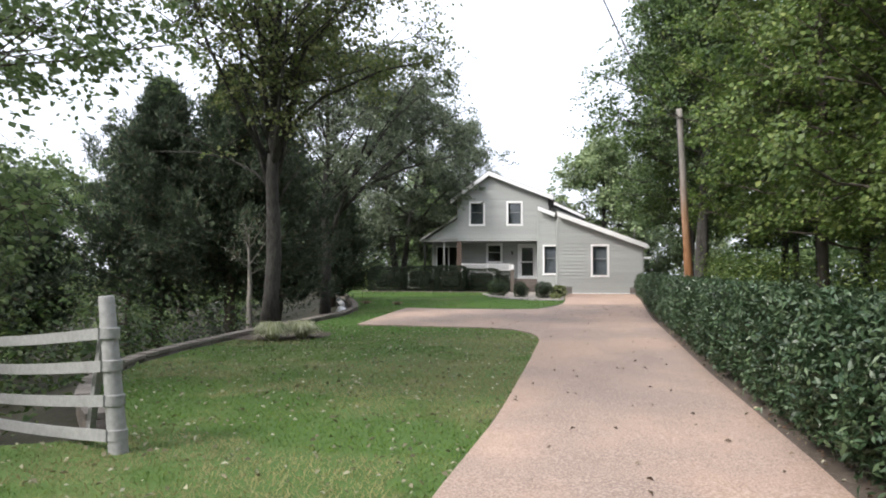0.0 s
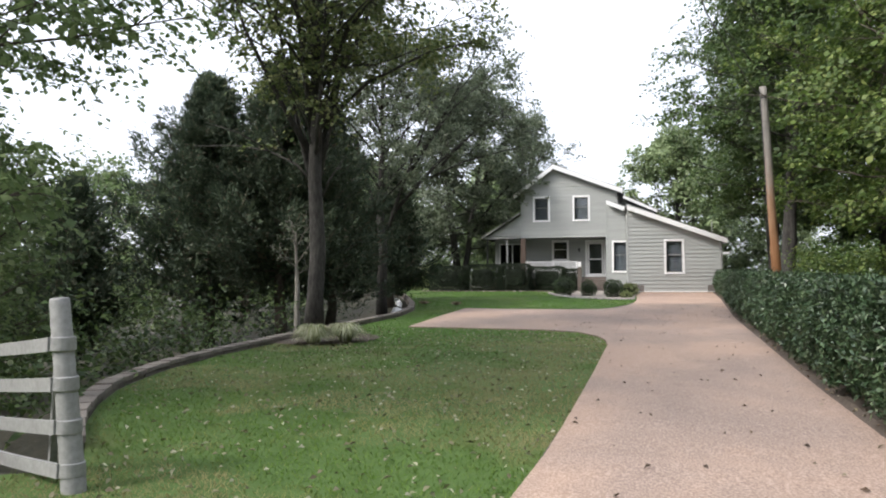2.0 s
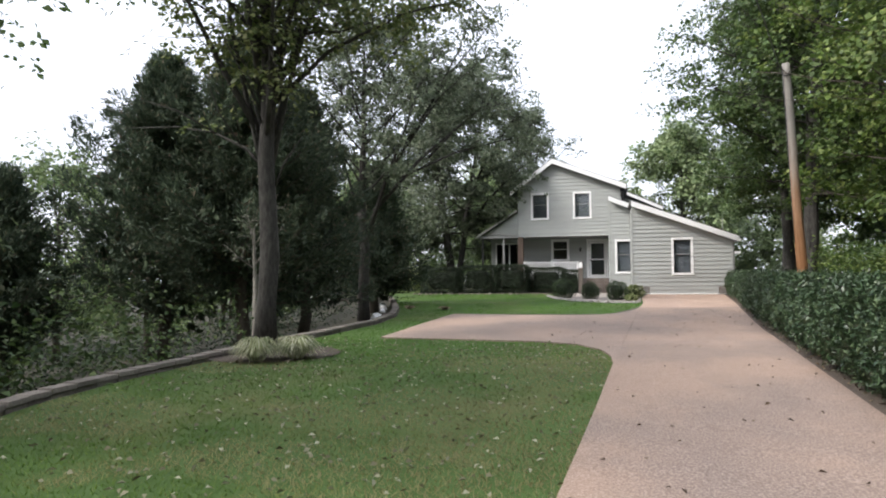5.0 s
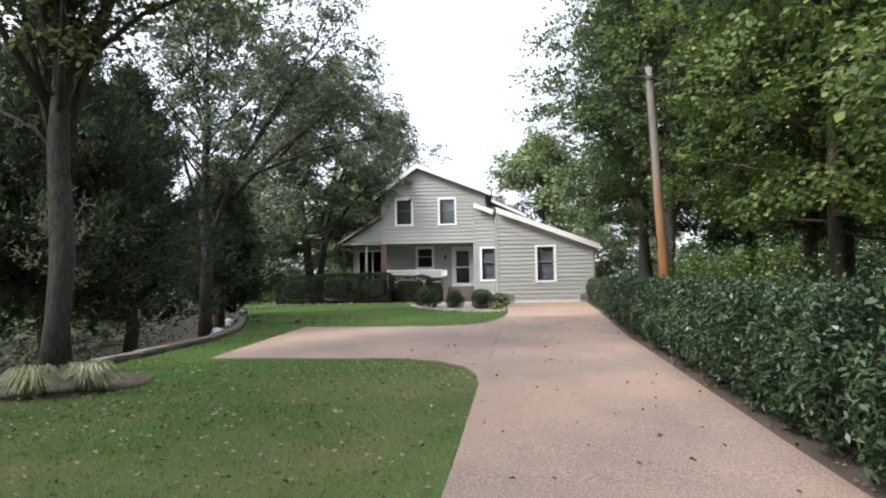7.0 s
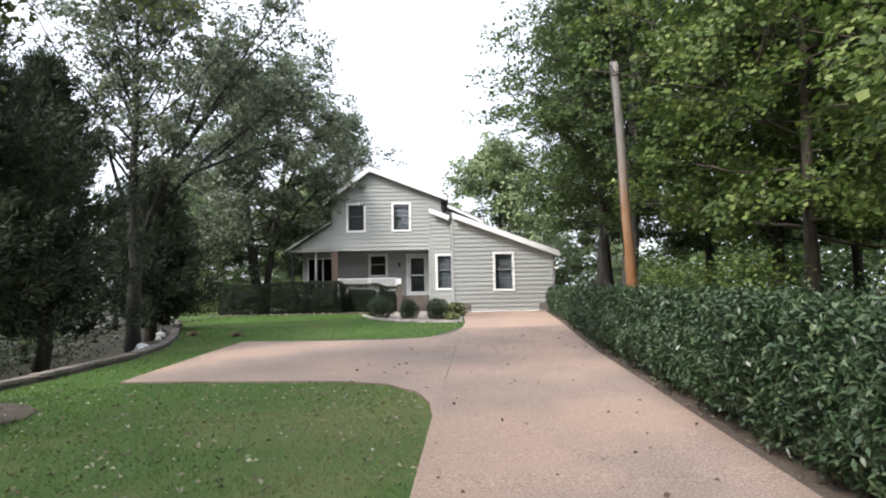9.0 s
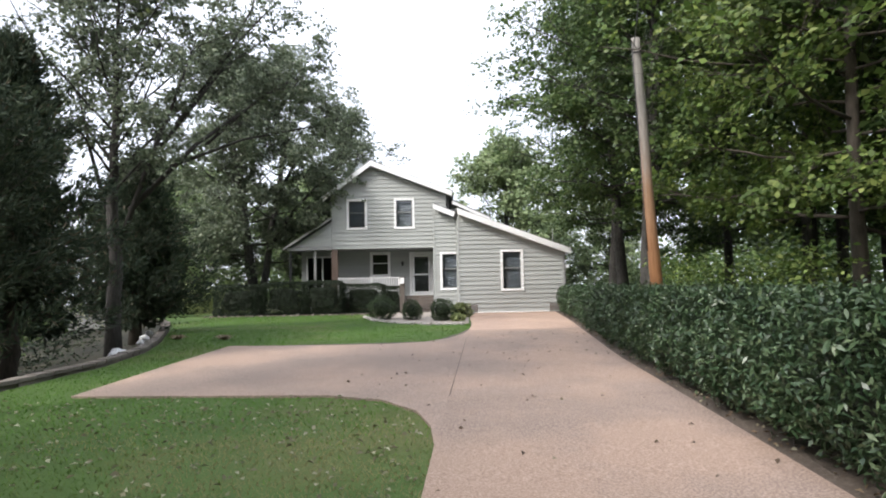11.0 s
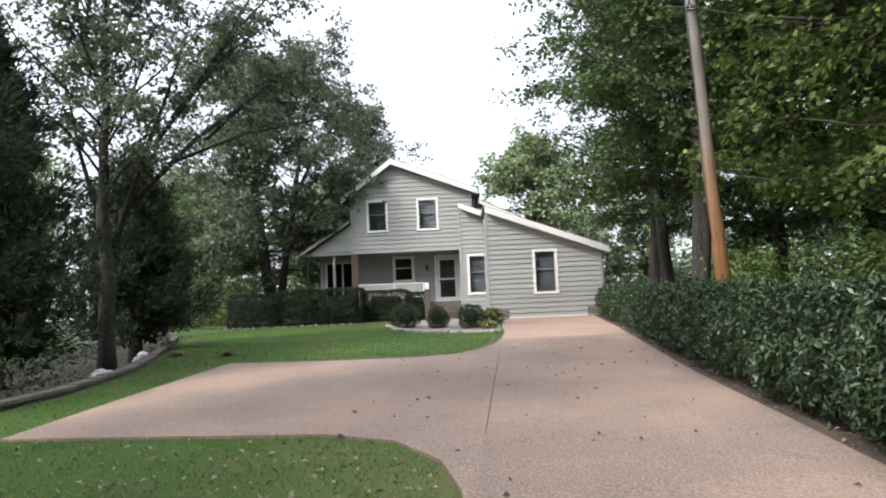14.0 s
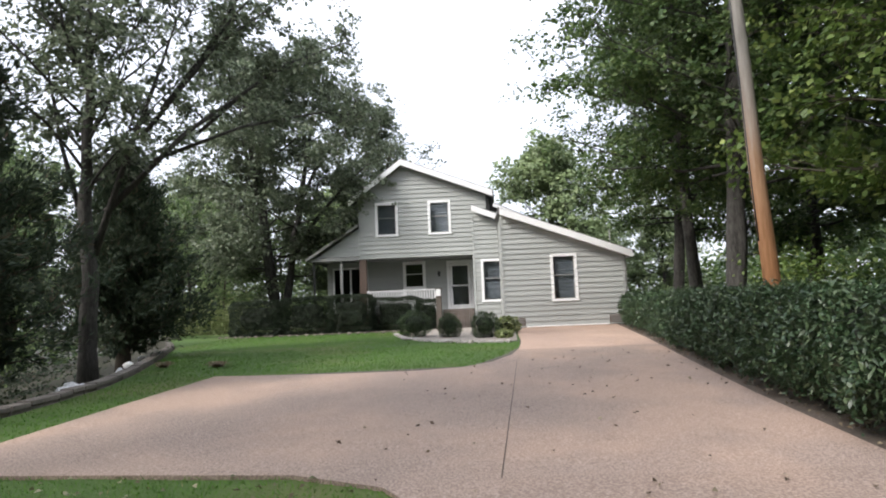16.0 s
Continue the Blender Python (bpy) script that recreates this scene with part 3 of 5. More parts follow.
# entry bay
siding_wall("entry_wall", house, [(-3.1, 0.0), (-1.95, 0.0), (-1.95, 4.86), (-3.1, 5.32)], 3.3, [(-2.7, -1.87, 1.26, 3.06)])
make_window(house, -2.8, -1.77, 1.16, 3.16, 3.3)
box("corner_board", -3.15, -3.04, 3.25, 3.36, 0.0, 5.25, SIDING, house, 0.006)
fascia(house, -3.12, 5.66, -1.9, 5.17, 2.9)
roof_slope(house, -3.12, 5.69, -1.9, 5.2, 2.93, 3.62, 0.1)
box("side_wall", -3.09, -2.95, 3.45, 5.6, 0.0, 3.5, SIDING, house, 0)
# main gable over the porch
siding_wall("gable_wall", house, [(-8.45, 3.42), (-2.42, 3.42), (-2.42, 6.2), (-6.32, 7.8), (-8.45, 6.25)], 3.6, [(-7.56, -6.68, 4.52, 5.96), (-5.07, -4.19, 4.52, 5.96)])
make_window(house, -7.66, -6.58, 4.42, 6.06, 3.6)
make_window(house, -5.17, -4.09, 4.42, 6.06, 3.6)
fascia(house, -6.34, 8.03, -2.1, 6.36, 3.2)
prism("rake_board", [(-8.85, 5.9), (-6.34, 7.75), (-6.34, 8.03), (-8.85, 6.18)], "y", 3.2, 3.25, WHITE, house, 0.006)
roof_slope(house, -6.34, 8.07, -2.05, 6.38, 3.24, 12.0, 0.12)
prism("roof", [(-8.9, 6.08), (-6.34, 7.95), (-6.34, 8.07), (-8.9, 6.2)], "y", 3.24, 12.0, ROOF, house)
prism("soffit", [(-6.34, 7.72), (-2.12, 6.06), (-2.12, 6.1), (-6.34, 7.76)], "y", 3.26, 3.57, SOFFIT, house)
box("side_wall", -2.56, -2.43, 3.75, 12.0, 3.42, 6.2, SIDING, house, 0)
box("side_wall", -8.44, -8.3, 3.75, 12.0, 3.42, 6.2, SIDING, house, 0)
box("side_wall", -8.44, -2.43, 12.0, 12.14, 0.0, 6.3, SIDING, house, 0)
box("gutter", -2.16, -2.02, 3.3, 8.0, 5.98, 6.16, DARK, house, 0.02, "dark gutter end under the eave")
box("downspout", -2.36, -2.26, 3.62, 3.72, 5.2, 6.05, DARK, house, 0.01)
# rear wing roof
fascia(house, -2.0, 6.55, 0.32, 5.46, 8.0, 0.2)
roof_slope(house, -2.0, 6.6, 0.4, 5.5, 8.05, 14.0, 0.1)
siding_wall("rear_wall", house, [(-2.4, 3.0), (0.1, 3.0), (0.1, 5.35), (-2.4, 6.3)], 8.4)
# porch
siding_wall("porch_wall", house, [(-10.4, 0.9), (-3.1, 0.9), (-3.1, 3.5), (-10.4, 3.5)], 5.6, [(-6.53, -5.6, 2.08, 3.26), (-4.32, -3.27, 0.95, 3.2), (-10.05, -8.45, 0.95, 3.1)])
make_window(house, -6.63, -5.5, 1.98, 3.36, 5.6, False)
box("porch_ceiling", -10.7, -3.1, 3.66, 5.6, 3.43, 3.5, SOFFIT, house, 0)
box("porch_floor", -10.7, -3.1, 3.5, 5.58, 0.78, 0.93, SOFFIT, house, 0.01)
box("porch_skirt", -10.6, -4.7, 3.6, 3.7, 0.0, 0.78, BRICK, house, 0)
box("porch_beam", -10.8, -8.46, 3.5, 3.62, 3.38, 3.54, DULL_WHITE, house, 0.01, "pale porch beam")
siding_wall("porch_gable", house, [(-10.5, 3.57), (-8.46, 3.57), (-8.46, 4.86), (-8.5, 4.86)], 3.62)
prism("porch_roof", [(-10.95, 3.42), (-8.46, 4.98), (-8.46, 5.08), (-10.95, 3.52)], "y", 3.35, 10.0, ROOF, house)
prism("rake_board", [(-10.95, 3.38), (-8.46, 4.94), (-8.46, 5.06), (-10.95, 3.5)], "y", 3.3, 3.34, SOFFIT, house, 0.004)
box("porch_column", -8.48, -8.15, 3.6, 3.9, 0.93, 3.42, BROWN_WOOD, house, 0.012, "square brown column")
box("porch_post", -9.4, -9.28, 3.62, 3.74, 0.93, 3.4, DULL_WHITE, house, 0.01, "white post")
box("porch_post", -10.68, -10.58, 3.62, 3.72, 0.93, 3.4, DARK, house, 0.01, "dark post")
# side porch door
side_door = new("door")
side_door.parent = house
bm = bmesh.new()
frame_into(bm, -10.13, -8.37, 0.95, 3.18, 0.08, 5.55, 5.6)
add_box(bm, -9.28, -9.2, 5.56, 5.6, 1.03, 3.1)
part("door_trim", bm, WHITE, side_door)
box("door_glass", -10.05, -8.45, 5.66, 5.67, 1.0, 3.08, GLASS, side_door, 0)
# front door
door = new("door")
door.parent = house
door["label"] = "white storm door with two dark panes"
bm = bmesh.new()
frame_into(bm, -4.45, -3.14, 0.93, 3.33, 0.14, 5.53, 5.6)
part("door_trim", bm, WHITE, door)
bm = bmesh.new()
frame_into(bm, -4.3, -3.29, 0.97, 3.18, 0.12, 5.56, 5.6, 0.05)
add_box(bm, -4.18, -3.41, 5.56, 5.6, 2.04, 2.12)
part("door_leaf", bm, WHITE, door)
for z0, z1 in ((1.14, 2.04), (2.12, 3.06)):
    p = box("pane", -4.18, -3.41, 5.576, 5.584, z0, z1, GLASS, door, 0)
    p.visible_shadow = False
box("inner_door", -4.3, -3.29, 5.68, 5.72, 0.97, 3.18, DARK, door, 0.004, "dark inner door")
bm = bmesh.new()
bmesh.ops.create_cone(bm, cap_ends=True, segments=10, radius1=0.02, radius2=0.02, depth=0.14, matrix=pose(-4.2, 5.53, 2.0))
part("handle", bm, DARK, door, "dark pull handle")
# wall lantern beside the door
lantern = new("wall_lamp")
lantern.parent = house
bm = bmesh.new()
bmesh.ops.create_cone(bm, cap_ends=True, segments=6, radius1=0.05, radius2=0.08, depth=0.18, matrix=pose(-4.83, 5.48, 2.66))
bmesh.ops.create_cone(bm, cap_ends=True, segments=6, radius1=0.1, radius2=0.01, depth=0.08, matrix=pose(-4.83, 5.48, 2.8))
add_box(bm, -4.85, -4.81, 5.5, 5.58, 2.72, 2.76)
part("lantern_body", bm, DARK, lantern)
# rooms behind the glass; wall colour near-black to pass for an unlit interior
for name, a in (("room", (-10.3, -3.2, 5.76, 9.0, 0.8, 3.5)), ("room", (-8.25, -2.6, 3.8, 7.5, 3.45, 6.1)), ("room", (-1.75, 2.8, 0.2, 5.0, 0.02, 2.95)), ("room", (-2.95, -1.95, 3.48, 5.5, 0.05, 4.5))):
    bm = bmesh.new()
    vs = add_box(bm, *a)
    bm.faces.ensure_lookup_table()
    bmesh.ops.delete(bm, geom=[bm.faces[2]], context="FACES")
    part(name, bm, ROOM, house)


def make_railing():
    rail = thing("porch_railing", (-6.45, 3.66, 0.93), "white wooden porch railing with square balusters", "railing")
    def b(name, x0, x1, y0, y1, z0, z1):
        o = box(name, x0 + 6.45, x1 + 6.45, y0 - 3.66, y1 - 3.66, z0 - 0.93, z1 - 0.93, WHITE, rail, 0.006)
        return o
    b("top_rail", -8.12, -4.86, 3.6, 3.72, 1.84, 1.9)
    b("bottom_rail", -8.12, -4.86, 3.63, 3.69, 1.16, 1.22)
    for x in (-8.1, -6.42, -4.92):
        b("rail_post", x - 0.06, x + 0.06, 3.6, 3.72, 0.93, 1.92)
    n = 26
    for i in range(n):
        x = -7.98 + (2.98) * i / (n - 1)
        if abs(x + 6.42) > 0.1:
            b("baluster", x - 0.025, x + 0.025, 3.635, 3.685, 1.22, 1.84)
    return rail


def make_steps():
    steps = thing("front_steps", (-3.9, 2.9, 0.0), "brown brick steps up to the front porch", "steps")
    rise = 0.155
    for i in range(6):
        y0, z1 = 2.1 + 0.27 * i - 2.9, rise * (i + 1) - 0.02
        tread = box("step", -0.72, 0.72, y0, 3.49 - 2.9, z1 - rise, z1 - 0.05, MORTAR, steps, 0)
        k = 12
        for j in range(k):
            x = -0.72 + 1.44 * j / k
            box("brick", x + 0.005, x + 1.44 / k - 0.005, y0 - 0.015, y0 + 0.27, z1 - 0.05, z1 + 0.005, BRICK, tread, 0.006)
            box("brick", x + 0.005, x + 1.44 / k - 0.005, y0 - 0.012, y0 + 0.05, z1 - rise + 0.02, z1 - 0.06, BRICK, tread, 0.006)
    return steps


def make_lamp_post():
    post = thing("mailbox_post", (-4.72, 1.5, 0.0), "brown wooden post carrying a small white box", "post")
    box("post", -0.12, 0.12, -0.12, 0.12, -0.1, 1.78, GREY_WOOD, post, 0.012)
    box("post_cap", -0.15, 0.15, -0.15, 0.15, 1.78, 1.84, GREY_WOOD, post, 0.012)
    box("white_box", -0.1, 0.1, -0.22, -0.13, 1.5, 1.8, WHITE, post, 0.015, "white box")
    return post


make_railing()
make_steps()
make_lamp_post()


# ---- trees ----
def tree_skeleton(rng, H, radius, crown_base, crown_r, limbs, profile, rise, stems=1, wander=0.05, stout=0.24, fork=0.16):
    """Tubes for trunk, limbs and branches, and the places where leaves hang."""
    tubes, tips = [], []
    for s in range(stems):
        az0 = rng.uniform(0, 6.28)
        lean = 0.0 if stems == 1 else fork
        pts, p = [], np.array([0.14 * math.cos(az0), 0.14 * math.sin(az0), 0.0]) * (stems > 1)
        n = 12
        drift = np.array([math.cos(az0), math.sin(az0), 0]) * lean
        for i in range(n + 1):
            pts.append(p.copy())
            p = p + np.array([rng.normal(0, wander), rng.normal(0, wander), 1.0]) * H * 0.93 / n + drift * H / n
        r0 = radius / math.sqrt(stems)
        rad = [r0 * (1.25 if i == 0 else 1.0) * (1 - 0.9 * (i / n) ** 1.1) + 0.015 for i in range(n + 1)]
        tubes.append((pts, rad, 9))
        P = np.array(pts)
        k = max(3, limbs // stems)
        for i in range(k):
            u = crown_base + (0.97 - crown_base) * (i + rng.uniform(0, 0.9)) / k
            z = u * n
            a = P[min(int(z), n - 1)] + (P[min(int(z) + 1, n)] - P[min(int(z), n - 1)]) * (z - int(z))
            v = (u - crown_base) / (1 - crown_base)
            L = crown_r * profile(v) * rng.uniform(0.75, 1.15)
            az = i * 2.4 + az0 + rng.uniform(-0.5, 0.5)
            el = rise[0] + (rise[1] - rise[0]) * v + rng.uniform(-0.15, 0.15)
            d = np.array([math.cos(az) * math.cos(el), math.sin(az) * math.cos(el), math.sin(el)])
            m = 6
            q, lp = a.copy(), []
            for j in range(m + 1):
                lp.append(q.copy())
                q = q + d * L / m + rng.normal(0, 0.05 * L / m * 2, 3)
                d = d + np.array([0, 0, 0.06]) + rng.normal(0, 0.06, 3)
                d /= np.linalg.norm(d)
            lr = np.interp(u, np.linspace(0, 1, n + 1), rad) * stout + 0.008
            tubes.append((lp, [lr * (1 - 0.85 * j / m) + 0.004 for j in range(m + 1)], 5))
            LP = np.array(lp)
            tips.append(LP[-1])
            for j in range(9):
                w = rng.uniform(0.3, 1.0)
                b = LP[int(w * m)]
                dd = d * 0.7 + rng.normal(0, 0.6, 3)
                dd[2] = dd[2] * 0.6 + 0.15
                dd /= np.linalg.norm(dd)
                sl = L * rng.uniform(0.2, 0.45)
                mid, end = b + dd * sl * 0.5 + rng.normal(0, 0.04, 3), b + dd * sl
                tubes.append(([b, mid, end], [lr * 0.3 + 0.004, lr * 0.18 + 0.003, 0.004], 3))
                tips += [mid, end, (mid + end) / 2]
                for _ in range(2):
                    tw = mid + (dd + rng.normal(0, 0.45, 3)) * sl * 0.45
                    tubes.append(([mid, tw], [0.008, 0.003], 3))
                    tips.append(tw)
    return tubes, np.array(tips)


def round_crown(v):
    return 0.45 + 0.75 * math.sin(math.pi * min(1, 0.15 + 0.85 * v)) if v < 0.97 else 0.3


def spray_quads(rng, tips, leaves, clump, leaf, width, flat=0.4, uneven=2.0, sag=0.25):
    """Leaves in flat sprays round the tips of the twigs: each spray tilts outward, some are full and some nearly bare."""
    out = tips.copy()
    out[:, 2] = 0
    out /= np.linalg.norm(out, axis=1)[:, None] + 0.3
    up = np.array([0, 0, 1.0]) + out * 0.45 + rng.normal(0, 0.28, tips.shape)
    up /= np.linalg.norm(up, axis=1)[:, None]
    weight = rng.uniform(0.12, 1.0, len(tips)) ** uneven
    pick = rng.choice(len(tips), leaves, p=weight / weight.sum())
    nrm = up[pick]
    ray = rng.normal(0, 1, (leaves, 3))
    ray -= nrm * (ray * nrm).sum(1)[:, None]
    ray /= np.linalg.norm(ray, axis=1)[:, None]
    dist = (clump * np.sqrt(rng.random(leaves)) * rng.uniform(0.6, 1.15, len(tips))[pick])[:, None]
    c = tips[pick] + ray * dist + nrm * rng.normal(0, 0.13 * clump, leaves)[:, None]
    c[:, 2] -= sag * dist[:, 0] ** 2 / clump
    d = ray + rng.normal(0, 0.5, ray.shape) - np.array([0, 0, 0.25])
    n = nrm + rng.normal(0, flat, nrm.shape)
    side = np.cross(d, n)
    side /= np.linalg.norm(side, axis=1)[:, None] + 1e-9
    d /= np.linalg.norm(d, axis=1)[:, None]
    n = np.cross(side, d)
    ln = (leaf * rng.uniform(0.6, 1.25, leaves))[:, None]
    wd = ln * width * rng.uniform(0.8, 1.2, leaves)[:, None]
    mid = c + d * ln * 0.04 + n * ln * 0.14
    return np.stack([c - d * ln * 0.5, mid - side * wd * 0.5, c + d * ln * 0.5, mid + side * wd * 0.5], 1)


def make_tree(name, label, at, H, radius, crown_base, crown_r, limbs, leaves, leaf, bark, leaf_mat, seed, stems=1, clump=0.4, rise=(0.15, 1.0), category="tree", group="", profile=round_crown, flat=0.4, dead=(), boughs=(), width=0.66, stout=0.24, fork=0.16):
    """dead: bare limbs; boughs: long leafy limbs that leave the even crown."""
    rng = np.random.default_rng(seed)
    tree = thing(name, at, label, category, group)
    tubes, tips = tree_skeleton(rng, H, radius, crown_base, crown_r, limbs, profile, rise, stems, stout=stout, fork=fork)
    verts, faces = [], []
    rr = random.Random(seed)
    for pts, rad, sides in tubes:
        tube_into(verts, faces, pts, rad, sides, rr)
    for pts, rad in dead:
        tube_into(verts, faces, pts, rad, 5, rr)
    more = []
    for pts, rad in boughs:
        tube_into(verts, faces, pts, rad, 6, rr)
        P = np.array(pts)
        for i in range(26):
            f = (0.35 + 0.65 * rr.random()) * (len(P) - 1)
            k = min(int(f), len(P) - 2)
            b = P[k] + (P[k + 1] - P[k]) * (f - k)
            e = b + rng.normal(0, 0.55, 3) + np.array([0, 0, 0.15])
            tube_into(verts, faces, [b, (b + e) / 2 + rng.normal(0, 0.05, 3), e], [0.014, 0.009, 0.004], 3)
            more += [e, (b + e) / 2]
    if more:
        tips = np.concatenate([tips, np.array(more)])
    raw("trunk", verts, faces, bark, tree, True)
    quads("crown", spray_quads(rng, tips, leaves, clump, leaf, width, flat), leaf_mat, tree)
    return tree


def cedar_profile(v):
    return max(0.05, (1.0 - v) ** 0.92) * (0.74 + 0.26 * min(1, v * 4))


def make_cedar(label, at, H, r, leaves, seed, skirt=0.14):
    """A dense dark cedar: many limbs from near the ground, clothed in upswept feathery sprays round a shaded core."""
    rng = np.random.default_rng(seed)
    tree = thing("cedar_tree", at, label, "tree", "dark cedars behind the lawn edging")
    verts, faces, rr = [], [], random.Random(seed)
    n = 9
    trunk = [(rng.normal(0, 0.05), rng.normal(0, 0.05), H * 0.96 * i / n) for i in range(n + 1)]
    tube_into(verts, faces, trunk, [0.02 + 0.2 * (1 - i / n) for i in range(n + 1)], 8, rr)
    base, way, size = [], [], []
    count = 120
    for i in range(count):
        u = skirt + (0.985 - skirt) * (i / count) ** 0.85
        L = r * cedar_profile((u - skirt) / (1 - skirt)) * rng.uniform(0.62, 1.15)
        az, el = i * 2.4 + rng.uniform(-0.4, 0.4), rng.uniform(-0.05, 0.35) + 0.6 * u
        d = np.array([math.cos(az) * math.cos(el), math.sin(az) * math.cos(el), math.sin(el)])
        a = np.array([0, 0, u * H * 0.95])
        pts = [a + d * L * f + np.array([0, 0, -0.14 * L * math.sin(f * 3.0)]) for f in (0, 0.35, 0.7, 1.0)]
        tube_into(verts, faces, pts, [0.04, 0.028, 0.016, 0.005], 4, rr)
        for f in (0.3, 0.45, 0.6, 0.72, 0.84, 0.95, 1.03):
            for _ in range(2):
                p = a + d * L * f + np.array([0, 0, -0.14 * L * math.sin(f * 3.0)]) + rng.normal(0, 1, 3) * np.array([0.2, 0.2, 0.16]) * (0.5 + 0.35 * L * (1.15 - f))
                w = d * 0.8 + rng.normal(0, 0.45, 3) + np.array([0, 0, 0.35])
                base.append(p)
                way.append(w / np.linalg.norm(w))
                size.append(rng.uniform(0.35, 0.75) * (0.7 + 0.1 * L))
    raw("trunk", verts, faces, DARK_BARK, tree, True)
    base, way, size = np.array(base), np.array(way), np.array(size)
    pick = rng.integers(0, len(base), leaves)
    f = rng.random(leaves)
    spread = rng.normal(0, 1, (leaves, 3)) * (0.19 * (1.05 - f) + 0.02)[:, None] * (size[pick] / 0.5)[:, None]
    c = base[pick] + way[pick] * (size[pick] * (f - 0.3))[:, None] + spread
    low = c[:, 2] < skirt * H * 0.6
    c[low, 2] = skirt * H * 0.6 + rng.random(low.sum()) * 0.8
    d = way[pick] + spread * 2.2 + rng.normal(0, 0.3, (leaves, 3))
    d /= np.linalg.norm(d, axis=1)[:, None]
    side = np.cross(d, rng.normal(0, 1, (leaves, 3)))
    side /= np.linalg.norm(side, axis=1)[:, None] + 1e-9
    ln = (0.19 * rng.uniform(0.6, 1.3, leaves))[:, None]
    wd = (0.042 * rng.uniform(0.7, 1.3, leaves))[:, None]
    quads("crown", np.stack([c - d * ln * 0.5, c - side * wd * 0.5, c + d * ln * 0.5, c + side * wd * 0.5], 1), LEAF_CEDAR, tree)
    inner = base[rng.integers(0, len(base), 3600)] * np.array([0.6, 0.6, 0.95])
    quads("inner_foliage", leaf_quads(rng, inner, 0.5, 0.22, 0.9, 0.0, 0.1, 0.8), LEAF_CEDAR, tree)
    return tree


def stand(x, y, dz=-0.05):
    return (x, y, level(x, y) + dz)


dead_limb = [([(-0.05, 0, 3.9), (-0.5, 0.05, 4.35), (-1.3, 0.1, 4.75), (-2.3, 0.2, 4.95), (-3.6, 0.2, 5.0)], [0.05, 0.036, 0.026, 0.016, 0.006]), ([(-1.2, 0.1, 4.7), (-2.0, -0.2, 5.2), (-2.9, -0.3, 5.5)], [0.022, 0.014, 0.005]), ([(-0.6, 0.05, 4.4), (-1.0, -0.2, 5.1), (-1.2, -0.3, 5.7)], [0.02, 0.012, 0.004]), ([(0.1, 0, 3.2), (0.45, -0.1, 3.9), (0.95, -0.2, 4.5)], [0.035, 0.024, 0.006]), ([(0.5, -0.1, 4.0), (0.75, -0.3, 4.15), (1.1, -0.4, 4.1)], [0.015, 0.01, 0.004])]
for k in range(40):
    az, z, ln = k * 2.4, 4.2 + 0.1 * k, 0.9 + 0.9 * ((k * 7) % 10) / 10
    dead_limb.append(([(0, 0, z), (0.35 * ln * math.cos(az), 0.35 * ln * math.sin(az), z + 0.55 * ln), (0.8 * ln * math.cos(az), 0.8 * ln * math.sin(az), z + 1.15 * ln)], [0.03, 0.018, 0.004]))
broom = []
for k in range(9):
    az, out, top = 0.5 + k * 2.4, 1.1 + 0.42 * (k % 5), 10.6 - 0.45 * (k % 4)
    z = 3.7 + 0.2 * k
    c, d = math.cos(az), math.sin(az)
    broom.append(([(0.06 * c, 0.06 * d, z), (0.3 * out * c, 0.3 * out * d, z + 1.3), (0.62 * out * c, 0.62 * out * d, z + 3.0), (out * c, out * d, top)], [0.085, 0.06, 0.04, 0.01]))
broom += [([(0.1, 0, 5.2), (1.3, 0.3, 6.4), (2.9, 0.6, 7.2), (4.4, 0.8, 7.5)], [0.06, 0.045, 0.03, 0.008]), ([(0.1, 0, 6.0), (1.2, -0.8, 7.4), (2.6, -1.6, 8.3), (4.0, -2.2, 8.6)], [0.06, 0.045, 0.03, 0.008])]
make_tree("lawn_maple", "grey-barked maple with thin foliage and bare lower twigs", stand(-10.55, -24.45), 13.0, 0.21, 0.52, 5.2, 40, 36000, 0.135, BARK, LEAF_LAWN_MAPLE, 21, 1, 0.5, (0.35, 1.1), "maple tree", dead=dead_limb, boughs=broom, width=0.75, stout=0.2)
for x, y, h, r, n, sd, sk in ((-16.9, -18.8, 10.4, 4.8, 80000, 31, 0.18), (-14.1, -19.0, 10.2, 4.0, 66000, 32, 0.2), (-13.9, -15.2, 9.4, 3.5, 56000, 34, 0.17), (-13.4, -8.9, 6.5, 3.1, 46000, 33, 0.13), (-19.8, -22.0, 6.6, 2.6, 26000, 35, 0.2)):
    make_cedar("low dark cedar beside the lawn edging" if h < 6.5 else "dense dark evergreen cedar with a ragged outline", stand(x, y), h, r, n, sd, sk)
make_tree("leaning_sapling", "slender pale-barked sapling beside the maple", stand(-12.3, -21.6), 3.6, 0.09, 0.6, 1.0, 7, 260, 0.11, PALE_BARK, LEAF_OAK, 36, 1, 0.25, (0.5, 1.1))
